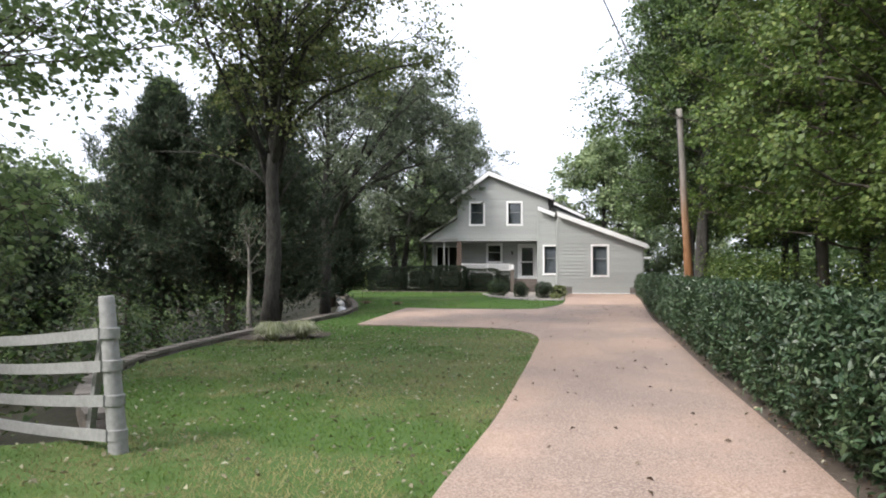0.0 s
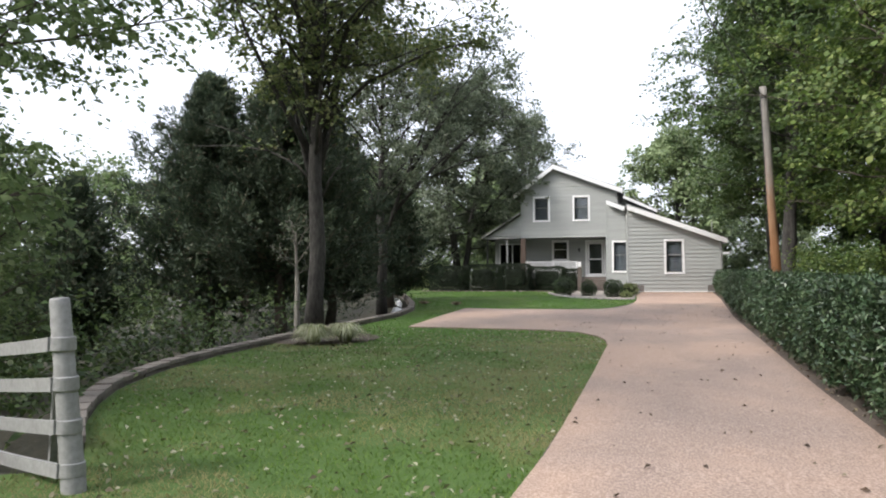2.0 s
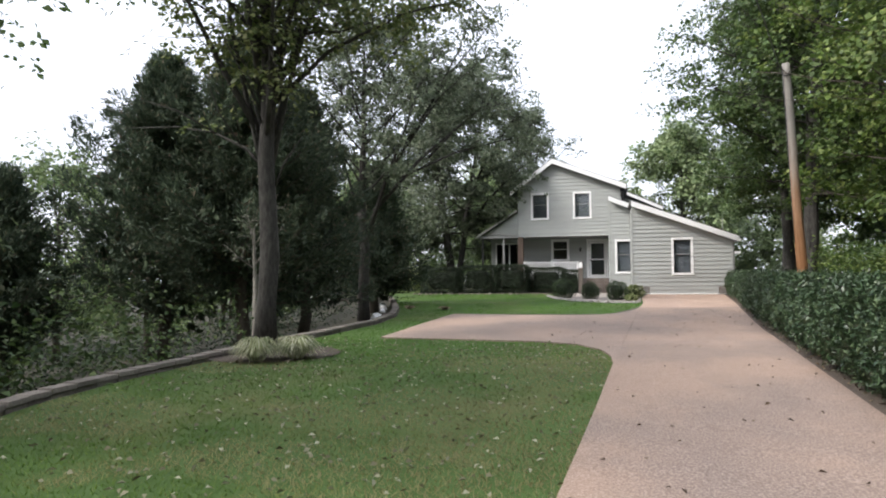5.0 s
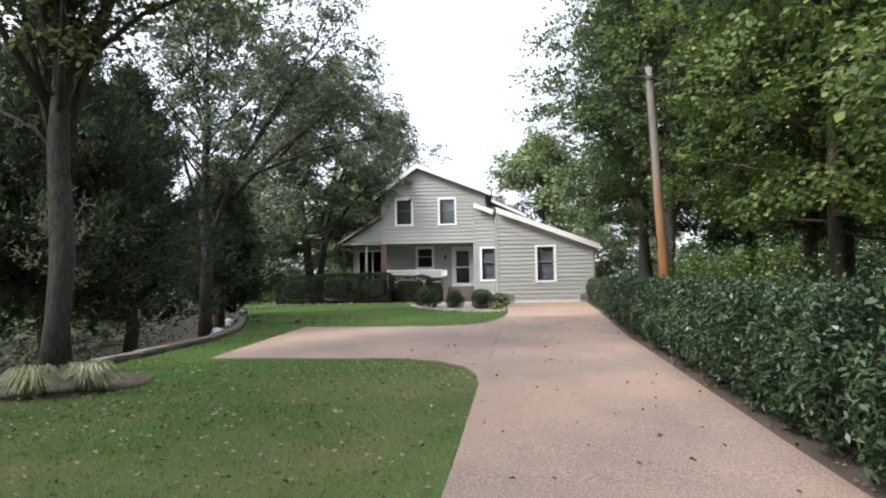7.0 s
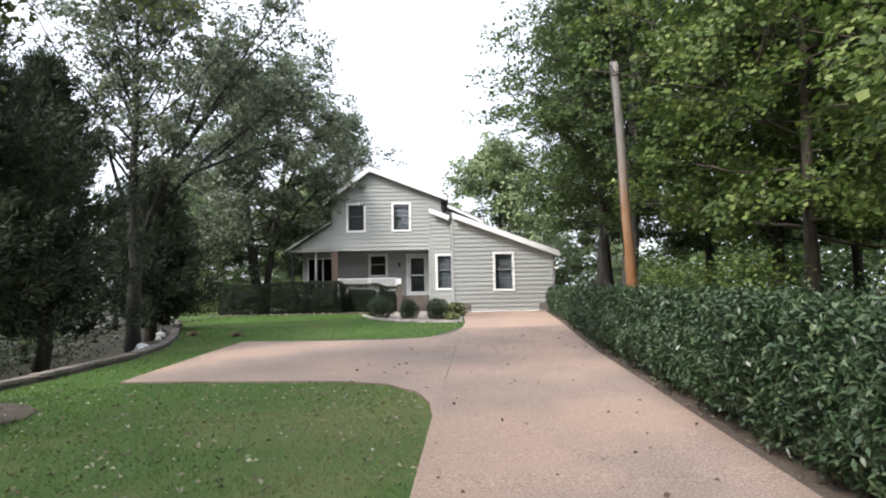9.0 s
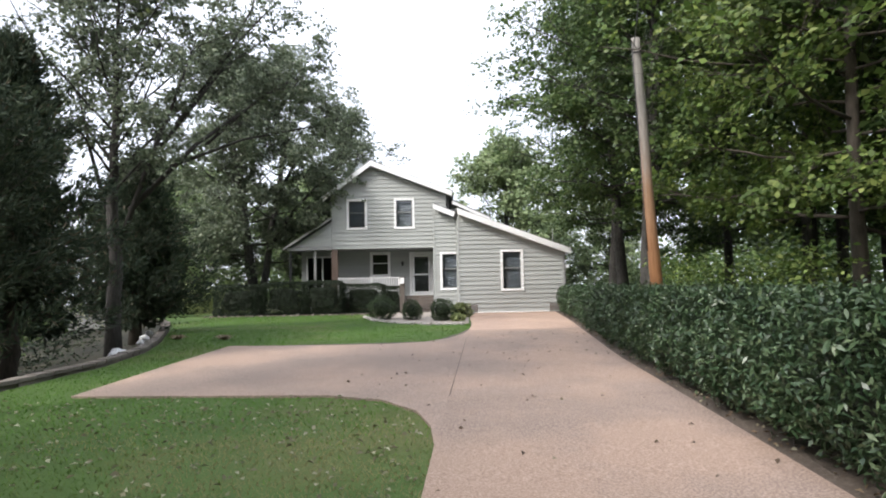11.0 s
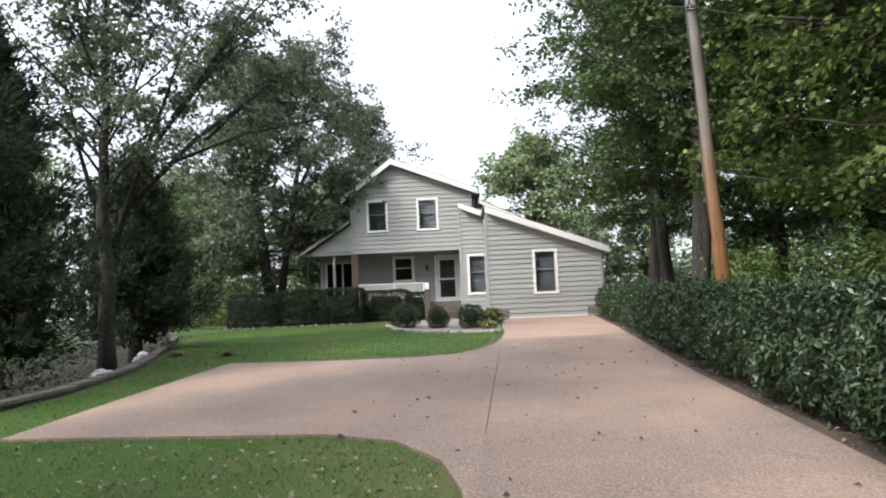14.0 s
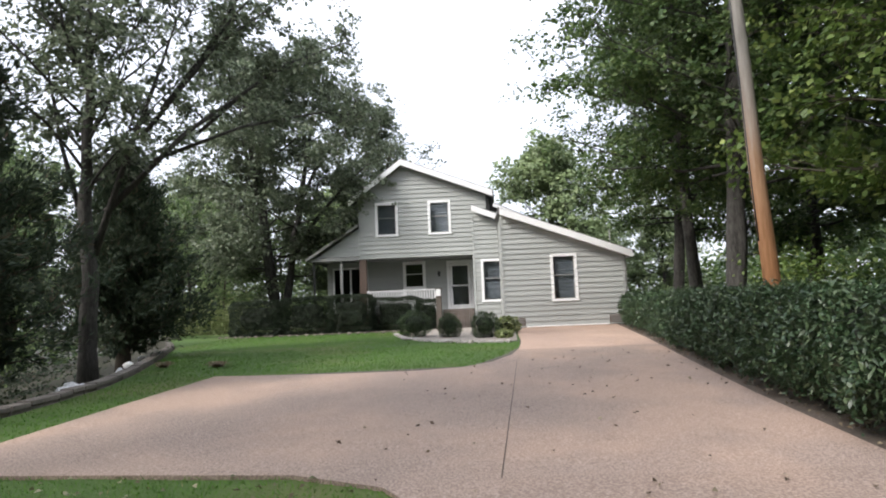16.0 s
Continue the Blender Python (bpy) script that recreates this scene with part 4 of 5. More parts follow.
leaning = [([(0.1, 0, 3.2), (0.9, -0.1, 5.4), (1.8, -0.2, 7.6), (2.5, -0.2, 9.6)], [0.11, 0.08, 0.05, 0.015]), ([(0.5, -0.1, 4.4), (2.2, 0.8, 6.6), (4.4, 2.6, 9.0), (6.2, 4.4, 10.4)], [0.09, 0.065, 0.04, 0.012]), ([(1.5, 0.4, 5.8), (3.4, 1.6, 6.9), (5.4, 3.2, 7.7), (6.8, 4.4, 7.8)], [0.06, 0.045, 0.028, 0.008]), ([(-0.1, 0, 4.0), (-0.9, 0.3, 6.3), (-1.5, 0.5, 8.8)], [0.08, 0.05, 0.012]), ([(1.3, 0.2, 6.4), (2.8, 1.4, 9.2), (4.6, 3.0, 11.4)], [0.07, 0.045, 0.012]), ([(2.4, 1.0, 6.6), (4.0, 2.2, 8.6), (5.4, 3.4, 9.4)], [0.05, 0.035, 0.01]), ([(1.6, 0.6, 7.2), (3.2, 2.0, 10.4), (5.0, 3.4, 13.2)], [0.06, 0.045, 0.012]), ([(2.3, 1.3, 8.6), (3.6, 2.0, 11.4), (4.2, 2.2, 13.6)], [0.05, 0.035, 0.01])]
make_tree("spreading_tree", "sparse tree with several limbs spreading over the lawn", stand(-12.9, -11.6), 11.8, 0.22, 0.42, 4.3, 22, 24000, 0.155, BARK, LEAF_OAK, 41, 1, 0.45, (0.55, 1.2), boughs=leaning)
oak_boughs = [([(0.6, -0.2, 3.4), (2.2, -1.0, 5.6), (3.8, -1.8, 7.0), (4.9, -2.2, 7.8)], [0.13, 0.09, 0.05, 0.012]), ([(0.9, -0.2, 6.0), (2.4, -0.8, 8.6), (3.8, -1.2, 10.4), (4.8, -1.4, 11.6)], [0.1, 0.07, 0.04, 0.012])]
make_tree("house_oak", "tall grey-green oak beside the porch", stand(-12.7, 5.2), 15.0, 0.36, 0.2, 4.3, 60, 68000, 0.2, BARK, LEAF_OAK, 43, 3, 0.6, (-0.05, 1.0), "oak tree", boughs=oak_boughs, flat=0.5)
make_tree("feathery_tree", "pale feathery tree behind the house", (-8.8, 15.5, 0.0), 14.0, 0.3, 0.25, 3.4, 34, 17000, 0.2, BARK, LEAF_OAK, 45, 1, 0.5, (0.3, 1.1))
over_boughs = [([(0.1, 0, 4.6), (1.6, -0.3, 5.6), (3.3, -0.5, 5.9), (4.8, -0.8, 5.4)], [0.07, 0.05, 0.03, 0.006]), ([(0.1, 0, 5.6), (1.8, -1.2, 7.0), (3.6, -2.2, 7.5), (5.4, -3.0, 7.2)], [0.07, 0.05, 0.03, 0.006]), ([(0.0, 0, 3.0), (1.4, 0.3, 3.5), (2.6, 0.4, 3.6), (3.8, 0.5, 3.9)], [0.05, 0.035, 0.02, 0.005])]
make_tree("overhanging_tree", "leafy tree that hangs over the fence", stand(-14.2, -34.2), 12.5, 0.18, 0.46, 5.6, 40, 32000, 0.145, DARK_BARK, LEAF_SLOPE, 48, 1, 0.5, (0.05, 0.85), boughs=over_boughs, width=0.75)

# the wood beside the hedge
wood_a = make_tree("woodland_tree", "tall dark woodland tree behind the laurel hedge", stand(4.3, -8.0), 17.0, 0.32, 0.27, 4.6, 56, 46000, 0.17, BARK, LEAF_WOOD, 51, 2, 0.6, (-0.05, 1.0), "tree", "wood behind the hedge", width=0.75, fork=0.05)
bright = make_tree("woodland_maple", "bright green maple leaning out over the hedge", stand(6.3, -17.4), 13.5, 0.19, 0.2, 4.6, 46, 36000, 0.15, DARK_BARK, LEAF_MAPLE, 53, 1, 0.62, (-0.1, 0.85), "maple tree", "maples over the hedge", flat=0.32, width=0.85)
rear = make_tree("woodland_tree", "tall dark woodland tree behind the laurel hedge", stand(8.7, -11.0), 16.5, 0.24, 0.2, 4.8, 32, 20000, 0.25, BARK, LEAF_WOOD, 52, 1, 0.65, (-0.05, 1.0), "tree", "wood behind the hedge", width=0.75)
wr = random.Random(8)
for x, y, s in ((5.9, -25.2, 0.95), (6.2, -32.5, 1.05), (4.8, -40.0, 0.95)):
    copy_thing(bright, pose(*stand(x, y), 0, 0, wr.uniform(0, 360))).scale = (s, s, s)
for x, y, s in ((5.4, -1.6, 1.0), (7.0, 6.5, 1.0)):
    copy_thing(wood_a, pose(*stand(x, y), 0, 0, wr.uniform(0, 360))).scale = (s, s, s)
for x, y in ((12.5, -6.5), (11.6, 1.5), (15.0, 9.0), (10.8, -15.0), (10.2, -20.5), (14.2, -12.0), (13.8, -24.0), (9.6, -28.0), (12.0, -34.5), (9.6, -42.0), (16.5, -18.0), (17.0, -2.5)):
    s = wr.uniform(0.9, 1.1)
    copy_thing(rear, pose(*stand(x, y), 0, 0, wr.uniform(0, 360))).scale = (s, s, s)

# the wood on the slope below the edging
slope_tree = make_tree("slope_tree", "leafy young slope tree, also added unseen behind the camera", stand(-19.0, -27.5), 6.6, 0.12, 0.14, 2.8, 22, 8000, 0.185, DARK_BARK, LEAF_SLOPE, 61, 1, 0.5, (0.0, 0.95), "tree", "trees on the slope", width=0.7)
for x, y, s in ((-15.5, -30.0, 0.8), (-17.5, -35.0, 0.8), (-22.0, -32.0, 1.1), (-24.0, -22.0, 1.15), (-21.0, -14.0, 1.1), (-19.5, -6.0, 1.0), (-27.0, -12.0, 1.2), (-29.0, -27.0, 1.3), (-25.5, -38.0, 1.15), (-20.0, -42.0, 1.0), (-26.0, 0.0, 1.3), (-30.0, 8.0, 1.5), (-22.5, 9.0, 1.1), (-34, -12, 1.5), (-25, 22, 1.6), (-14.5, 12.0, 0.9), (-11.0, 17.5, 1.1), (-17.0, 9.5, 0.8), (-13.0, 22.0, 1.3), (-20.5, 13.0, 1.0)):
    copy_thing(slope_tree, pose(*stand(x, y), 0, 0, wr.uniform(0, 360))).scale = (s, s, s * wr.uniform(0.85, 1.1))

# unseen trees added behind the camera so the window glass reflects something dark
for x, y in ((-9.5, -62.0), (-15.0, -58.0), (-21.0, -63.0), (4.0, -63.0), (9.5, -58.0), (15.0, -62.0), (-3.0, -74.0), (-12.0, -72.0), (6.0, -74.0), (-26.0, -54.0), (-7.0, -80.0), (0.5, -82.0)):
    copy_thing(slope_tree, pose(*stand(x, y), 0, 0, wr.uniform(0, 360))).scale = (2.1, 2.1, 2.1)

# trees beyond the house
back_tree = make_tree("background_tree", "round fresh-green tree standing beyond the house", (5.2, 41.0, 0.1), 15.5, 0.4, 0.16, 6.4, 44, 24000, 0.42, BARK, LEAF_FAR, 71, 1, 0.95, (0.0, 1.0), "tree", "trees beyond the house", width=0.75)
for x, y, s in ((17.5, 46.0, 0.62), (12.0, 52.0, 0.6), (-16.0, 48.0, 0.9), (-30.0, 42.0, 0.9), (-45, 30, 1.0)):
    copy_thing(back_tree, pose(x, y, 0.1, 0, 0, wr.uniform(0, 360))).scale = (s, s, s)


def make_undergrowth(name, label, spots, leaves, leaf, material, seed, size=(1.2, 1.2, 0.8)):
    """Brushwood that nobody could count: clumps of leaves low over the ground."""
    rng = np.random.default_rng(seed)
    S = np.array([(x, y, level(x, y) + h) for x, y, h in spots])
    pick = rng.integers(0, len(S), leaves)
    c = S[pick] + rng.normal(0, 0.5, (leaves, 3)) * np.array(size)
    floor = np.array([level(p[0], p[1]) for p in c]) + 0.03
    c[:, 2] = np.maximum(c[:, 2], floor)
    ob = quads(name, leaf_quads(rng, c, leaf, leaf * 0.55, 0.8, 0.1), material)
    return tagged(ob, label, "undergrowth", kind="stuff")


ur = random.Random(5)
far_spots = [(ur.uniform(22, 36), ur.uniform(-60, 60), ur.uniform(0.3, 6)) for _ in range(260)] + [(ur.uniform(-52, -38), ur.uniform(-60, 40), ur.uniform(0.5, 5)) for _ in range(120)] + [(ur.uniform(-45, 40), ur.uniform(52, 80), ur.uniform(0.5, 6)) for _ in range(150)]
make_undergrowth("far_woods", "dim far woods that close the view between the trunks", far_spots, 42000, 0.7, LEAF_WOOD, 86, (3.4, 3.4, 2.0))
make_undergrowth("slope_undergrowth", "tangled green undergrowth on the shady slope", [(edge_x(y) - 1.2 - ur.random() ** 1.3 * 14, y, ur.uniform(0.2, 1.5)) for y in [ur.uniform(-46, -23) for _ in range(110)]], 20000, 0.14, LEAF_WOOD, 81)
make_undergrowth("cedar_undergrowth", "thin dark brush under the cedars", [(edge_x(y) - 2.0 - ur.random() * 12, y, ur.uniform(0.1, 0.7)) for y in [ur.uniform(-23, 4) for _ in range(90)]], 9000, 0.13, LEAF_CEDAR, 88)
make_undergrowth("hedge_undergrowth", "low green saplings behind the laurel hedge", [(right_x(min(y, 0)) + 3.3 + ur.random() ** 1.4 * 9, y, ur.uniform(0.2, 0.9)) for y in [ur.uniform(-48, 8) for _ in range(160)]], 14000, 0.15, LEAF_BOX, 82)
make_undergrowth("sapling_undergrowth", "yellow-green saplings behind the laurel hedge", [(right_x(min(y, 0)) + 3.0 + ur.random() * 2.5, y, ur.uniform(0.6, 1.9)) for y in [ur.uniform(-26, -3) for _ in range(16)]], 4500, 0.14, LEAF_MAPLE, 84, (1.0, 1.0, 0.6))
make_undergrowth("meadow_undergrowth", "sunlit yellow-green brush beyond the lawn", [(ur.uniform(-24, -14.5), ur.uniform(6, 24), ur.uniform(0.3, 1.3)) for _ in range(60)], 14000, 0.14, LEAF_LIME, 83)
make_undergrowth("bush_undergrowth", "bright yellow-green bushes at the end of the lawn", [(ur.uniform(-19.5, -15.6), ur.uniform(6.5, 10), ur.uniform(0.2, 1.1)) for _ in range(20)], 6000, 0.13, LEAF_LIME, 87, (0.9, 0.9, 0.7))


# ---- hedges and shrubs ----
def make_laurel_hedge():
    hedge = thing("laurel_hedge", (0, 0, 0), "long clipped laurel hedge with glossy dark green leaves", "hedge")
    rr = random.Random(91)
    rng = np.random.default_rng(91)
    y0, y1 = -58.0, -1.2

    def top(y):
        return 1.33 + 0.0155 * y + 0.05 * noise.noise((0, y * 0.7, 3)) - 0.2

    def front(y, f):
        return right_x(y) + 0.26 - 0.2 * math.sin(math.pi * min(1, 0.15 + f * 0.85)) - 0.07 * abs(math.sin(y * 2.9 + math.sin(y))) + 0.16 * noise.noise((y * 1.15, f * 1.2, 1.0)) + 0.12 * noise.noise((y * 2.6, f * 5, 7.0))

    verts, faces, ys = [], [], [y0 + 0.3 * i for i in range(int((y1 - y0) / 0.3) + 1)]
    for y in ys:
        g, t = SLOPE * y, top(y) - 0.16
        for x, z in ((front(y, 0) + 0.28, g + 0.16), (front(y, 0.5) + 0.22, g + (t - g) * 0.5), (front(y, 0.95) + 0.24, t), (right_x(y) + 0.92, t), (right_x(y) + 0.98, g + 0.16)):
            verts.append((x + rr.uniform(-0.03, 0.03), y, z + rr.uniform(-0.03, 0.03)))
    for j in range(len(ys) - 1):
        for i in range(4):
            k = j * 5 + i
            faces.append((k, k + 5, k + 6, k + 1))
    # inner sheet whose dark colour stands for the shade behind the leaves
    raw("hedge_shade_core", verts, faces, SHADE_CORE, hedge)
    sv, sf = [], []
    for i in range(110):
        y = y0 + (y1 - y0) * (i + rr.random()) / 110
        x = right_x(y) + 0.62 + rr.uniform(-0.12, 0.15)
        tube_into(sv, sf, [(x, y, SLOPE * y - 0.02), (x + rr.uniform(-0.1, 0.1), y + rr.uniform(-0.1, 0.1), SLOPE * y + 0.35)], [0.025, 0.02], 5)
    tagged(raw("stems", sv, sf, DARK_BARK, hedge), kind="stuff")

    def surface_point(lo, hi):
        def pick():
            y = rr.uniform(lo, hi)
            g, t = SLOPE * y + 0.22 + 0.08 * noise.noise((y * 1.7, 5.0, 2.0)), top(y)
            if rr.random() < 0.68:
                f = rr.random()
                return (front(y, f) + 0.07 * rr.random(), y, g + (t - g) * f)
            return (front(y, 1.0) + rr.random() * 0.75, y, t + rr.uniform(-0.05, 0.03))
        return pick

    for lo, hi, sprigs, each in ((-40, -24, 190, 18), (-24, -12, 160, 16), (-12, -1.2, 110, 13), (-58, -40, 50, 6)):
        k = int((hi - lo) * sprigs)
        pick = surface_point(lo, hi)
        c = np.repeat(np.array([pick() for _ in range(k)]), each, 0)
        c = c + rng.normal(0, 1, c.shape) * np.array([0.05, 0.065, 0.065])
        quads("foliage", leaf_quads(rng, c, 0.092, 0.033, 0.75, -0.45, 0.12, 0.5), LEAF_LAUREL, hedge)
    return hedge


# near-black: the shade deep between the leaves is put into this colour
SHADE_CORE = surface("inner_shade_dark", [(0.3, (0.008, 0.012, 0.007)), (0.7, (0.016, 0.022, 0.012))], [(0.3, (0.006, 0.009, 0.005)), (0.7, (0.02, 0.028, 0.014))], 3, 25, 0.9, 0.8)


def make_shrub(name, label, at, rx, ry, h, leaves, leaf, material, seed, square=0.0, group="", category="shrub"):
    """A clipped shrub: core coloured near-black for inner shade, and a shell of small leaves; square 0 is a ball, 1 a
    block.
    """
    rng = np.random.default_rng(seed)
    shrub = thing(name, at, label, category, group)
    u = rng.normal(0, 1, (leaves, 3))
    if square:
        u = rng.uniform(-1, 1, (leaves, 3))
        area = np.array([ry * h, rx * h, 2 * rx * ry])
        axis = rng.choice(3, leaves, p=area / area.sum())
        u[np.arange(leaves), axis] = np.sign(u[np.arange(leaves), axis])
    u /= (np.abs(u) ** (2 + 8 * square)).sum(1)[:, None] ** (1 / (2 + 8 * square))
    lump = np.array([1 + (0.34 - 0.25 * square) * noise.noise(Vector(p) * 2.3 + Vector((seed, 0, 0))) for p in u])[:, None]
    depth = (1 - (0.24 - 0.12 * square) * rng.random(leaves) ** 2)[:, None]
    c = u * lump * depth * np.array([rx, ry, h / 2]) + np.array([0, 0, h / 2])
    c[:, 2] = np.maximum(c[:, 2], 0.05)
    quads("foliage", leaf_quads(rng, c, leaf, leaf * 0.55, 0.9, -0.1, 0.12, 0.7), material, shrub)
    bm = bmesh.new()
    bmesh.ops.create_icosphere(bm, subdivisions=3, radius=1.0)
    for v in bm.verts:
        p = np.array(v.co)
        if square:
            p = p / (np.abs(p) ** 10).sum() ** 0.1 * square + p * (1 - square)
        k = 0.62 + 0.12 * noise.noise(v.co * 2.3 + Vector((seed, 0, 0)))
        v.co = Vector((p[0] * rx * k, p[1] * ry * k, p[2] * h / 2 * k + h / 2))
    part("shrub_shade_core", bm, SHADE_CORE, shrub)
    return shrub


make_laurel_hedge()
for x, y, rx, h, n in ((-5.4, -3.4, 0.62, 1.0, 6500), (-4.12, -4.2, 0.42, 0.84, 4200), (-2.9, -5.2, 0.5, 0.92, 5000)):
    make_shrub("round_shrub", "rounded dark green shrub in the pale gravel bed", (x, y, level(x, y) - 0.03), rx, rx, h, n, 0.05, LEAF_BOX, int(100 - x * 7), 0, "shrubs in the gravel bed")
for x, y, rx, ry, h, n in ((-12.95, 2.6, 1.2, 0.85, 1.58, 15000), (-10.75, 2.65, 1.12, 0.8, 1.66, 14000), (-8.75, 2.6, 0.98, 0.85, 1.7, 12500), (-6.75, 2.9, 1.12, 0.55, 1.5, 11000), (-5.3, 2.9, 0.5, 0.45, 1.36, 5400)):
    make_shrub("clipped_hedge", "dark clipped evergreen hedge in front of the porch", (x, y, level(x, y) - 0.02), rx, ry, h, n, 0.075, LEAF_YEW, int(200 - x * 9), 0.9, "clipped hedges before the porch", "hedge")


def make_grassy_clump(name, label, at, r, h, blades, seed, material=None, group=""):
    rng = np.random.default_rng(seed)
    q = []
    for i in range(blades):
        az, out = rng.uniform(0, 6.28), rng.uniform(0.3, 1.0)
        d, s = np.array([math.cos(az), math.sin(az), 0]), np.array([-math.sin(az), math.cos(az), 0])
        b = d * rng.uniform(0, 0.12)
        m1, tip = b + d * r * out * 0.45 + np.array([0, 0, h * rng.uniform(0.7, 1.1)]), b + d * r * out + np.array([0, 0, h * rng.uniform(0.1, 0.7)])
        w = rng.uniform(0.008, 0.016)
        q.append([b - s * w * 0.6, b + s * w * 0.6, m1 + s * w, m1 - s * w])
        q.append([m1 - s * w, m1 + s * w, tip + s * 0.001, tip - s * 0.001])
    ob = quads(name, np.array(q), material or LEAF_LIME)
    ob.location = at
    return tagged(ob, label, "plant", group)


for i, (x, y) in enumerate(((-9.75, -26.3), (-9.15, -25.9))):
    make_grassy_clump("striped_grass_clump", "yellow-green striped grass clump at the foot of the maple", (x, y, level(x, y)), 0.52, 0.4, 620, 300 + i, LEAF_STRIPED, group="grass clumps under the maple")
make_shrub("pale_hosta", "pale green leafy plant beside the garage wall", (-2.05, -3.2, level(-2, -3.2)), 0.45, 0.4, 0.62, 700, 0.14, LEAF_LIME, 310)
make_shrub("low_pale_plant", "low pale plant on the gravel bed", (-2.3, -5.9, level(-2, -5.9)), 0.3, 0.28, 0.3, 400, 0.1, LEAF_LIME, 311)


# ---- beds, stones and edging ----
def make_stone(name, at, sx, sy, sz, seed, material, parent=None, label="", category="", group=""):
    bm = bmesh.new()
    bmesh.ops.create_icosphere(bm, subdivisions=2, radius=1.0)
    for v in bm.verts:
        k = 0.85 + 0.3 * noise.noise(v.co * 1.4 + Vector((seed * 3.1, seed, 0)))
        v.co = Vector((v.co.x * sx * k, v.co.y * sy * k, max(-0.4, v.co.z) * sz * k))
    ob = part(name, bm, material, parent)
    ob.location, ob.rotation_euler = at, (0, 0, seed * 1.7)
    return tagged(ob, label, category, group) if not parent else ob


def sheet(name, outline, lift, material, label, category):
    bm = bmesh.new()
    bm.faces.new([bm.verts.new((x, y, level(x, y) + lift)) for x, y in outline])
    bmesh.ops.recalc_face_normals(bm, faces=bm.faces)
    bmesh.ops.triangulate(bm, faces=bm.faces)
    for f in bm.faces:
        if f.normal.z < 0:
            f.normal_flip()
    return tagged(part(name, bm, material), label, category, kind="structure")


sheet("gravel_bed", [(-6.2, -1.6), (-5.6, -4.2), (-4.7, -5.9), (-3.6, -7.2), (-2.3, -7.6), (-1.98, -7.3), (-1.75, -3.2), (-1.38, -0.1), (-2.0, -0.05), (-2.0, 3.2), (-4.8, 3.3), (-5.0, 1.6)], 0.02, GRAVEL, "pale gravel bed and walk before the front steps", "gravel bed")
sheet("back_lawn", [(-16.7, 2.9), (-11.2, 2.9), (-11.2, 13.0), (-21.5, 13.0)], 0.03, LAWN, "strip of mown lawn running on beside the house", "lawn")
sheet("mulch_bed", [(-14.4, 1.6), (-12.0, 1.5), (-9.0, 1.4), (-6.4, 1.6), (-4.9, 2.2), (-4.8, 3.5), (-14.4, 3.8)], 0.016, MULCH, "dark mulch under the porch hedge", "mulch bed")
sheet("tree_ring", [(-10.3 + 1.35 * math.cos(a) + 0.35, -25.3 + 1.3 * math.sin(a)) for a in np.linspace(0, 6.2, 22)], 0.016, MULCH, "ring of brown mulch round the maple", "mulch bed")


def make_stone_border(name, label, line, step, size, seed):
    border = thing(name, (0, 0, 0), label, "stone border", kind="structure")
    rr = random.Random(seed)
    k = 0
    for (x0, y0), (x1, y1) in zip(line, line[1:]):
        n = max(1, int(math.hypot(x1 - x0, y1 - y0) / step))
        for i in range(n):
            f = (i + rr.uniform(-0.2, 0.2)) / n
            x, y = x0 + (x1 - x0) * f, y0 + (y1 - y0) * f
            k += 1
            make_stone("stone", (x, y, level(x, y) + 0.02), size * rr.uniform(0.6, 1.3), size * rr.uniform(0.5, 0.9), size * rr.uniform(0.3, 0.6), seed + k * 0.37, PALE_STONE if size > 0.15 else BLOCK, border)
    return border


make_stone_border("bed_border", "border of pale rough stones round the gravel bed", [(-6.3, -1.4), (-5.7, -4.2), (-4.75, -6.0), (-3.6, -7.35), (-2.3, -7.75), (-1.95, -7.4)], 0.27, 0.17, 401)
make_stone_border("hedge_border", "low pale stones along the porch hedge", [(-14.4, 1.45), (-12.0, 1.3), (-9.0, 1.2), (-6.3, 1.0)], 0.34, 0.14, 402)


def make_edging():
    """A low curved wall of blocks that holds the lawn above the slope."""
    edging = thing("lawn_edging", (0, 0, 0), "low curved retaining edge of grey-brown blocks along the lawn", "edging", kind="structure")
    rr = random.Random(17)
    y = -34.9
    while y < -2.0:
        x, dx = edge_x(y), edge_x(y + 0.4) - edge_x(y)
        ln = math.hypot(dx, 0.4)
        step = 0.4 * 0.46 / ln
        x1 = edge_x(y + step)
        a = math.atan2(step, x1 - x)
        z = SLOPE * y
        for name, w, z0, z1, off in (("block", 0.19, -0.35, 0.05, -0.02), ("cap_block", 0.24, 0.054, 0.13, 0.0)):
            bm = bmesh.new()
            add_box(bm, -0.222, 0.222, -w / 2, w / 2, z0, z1, 0.012)
            ob = part(name, bm, BLOCK, edging)
            ob.matrix_basis = pose((x + x1) / 2 - 0.05 + rr.uniform(-0.012, 0.012), y + step / 2, z + rr.uniform(-0.008, 0.008), 0, 0, math.degrees(a) + rr.uniform(-1.5, 1.5))
        y += step
    return edging


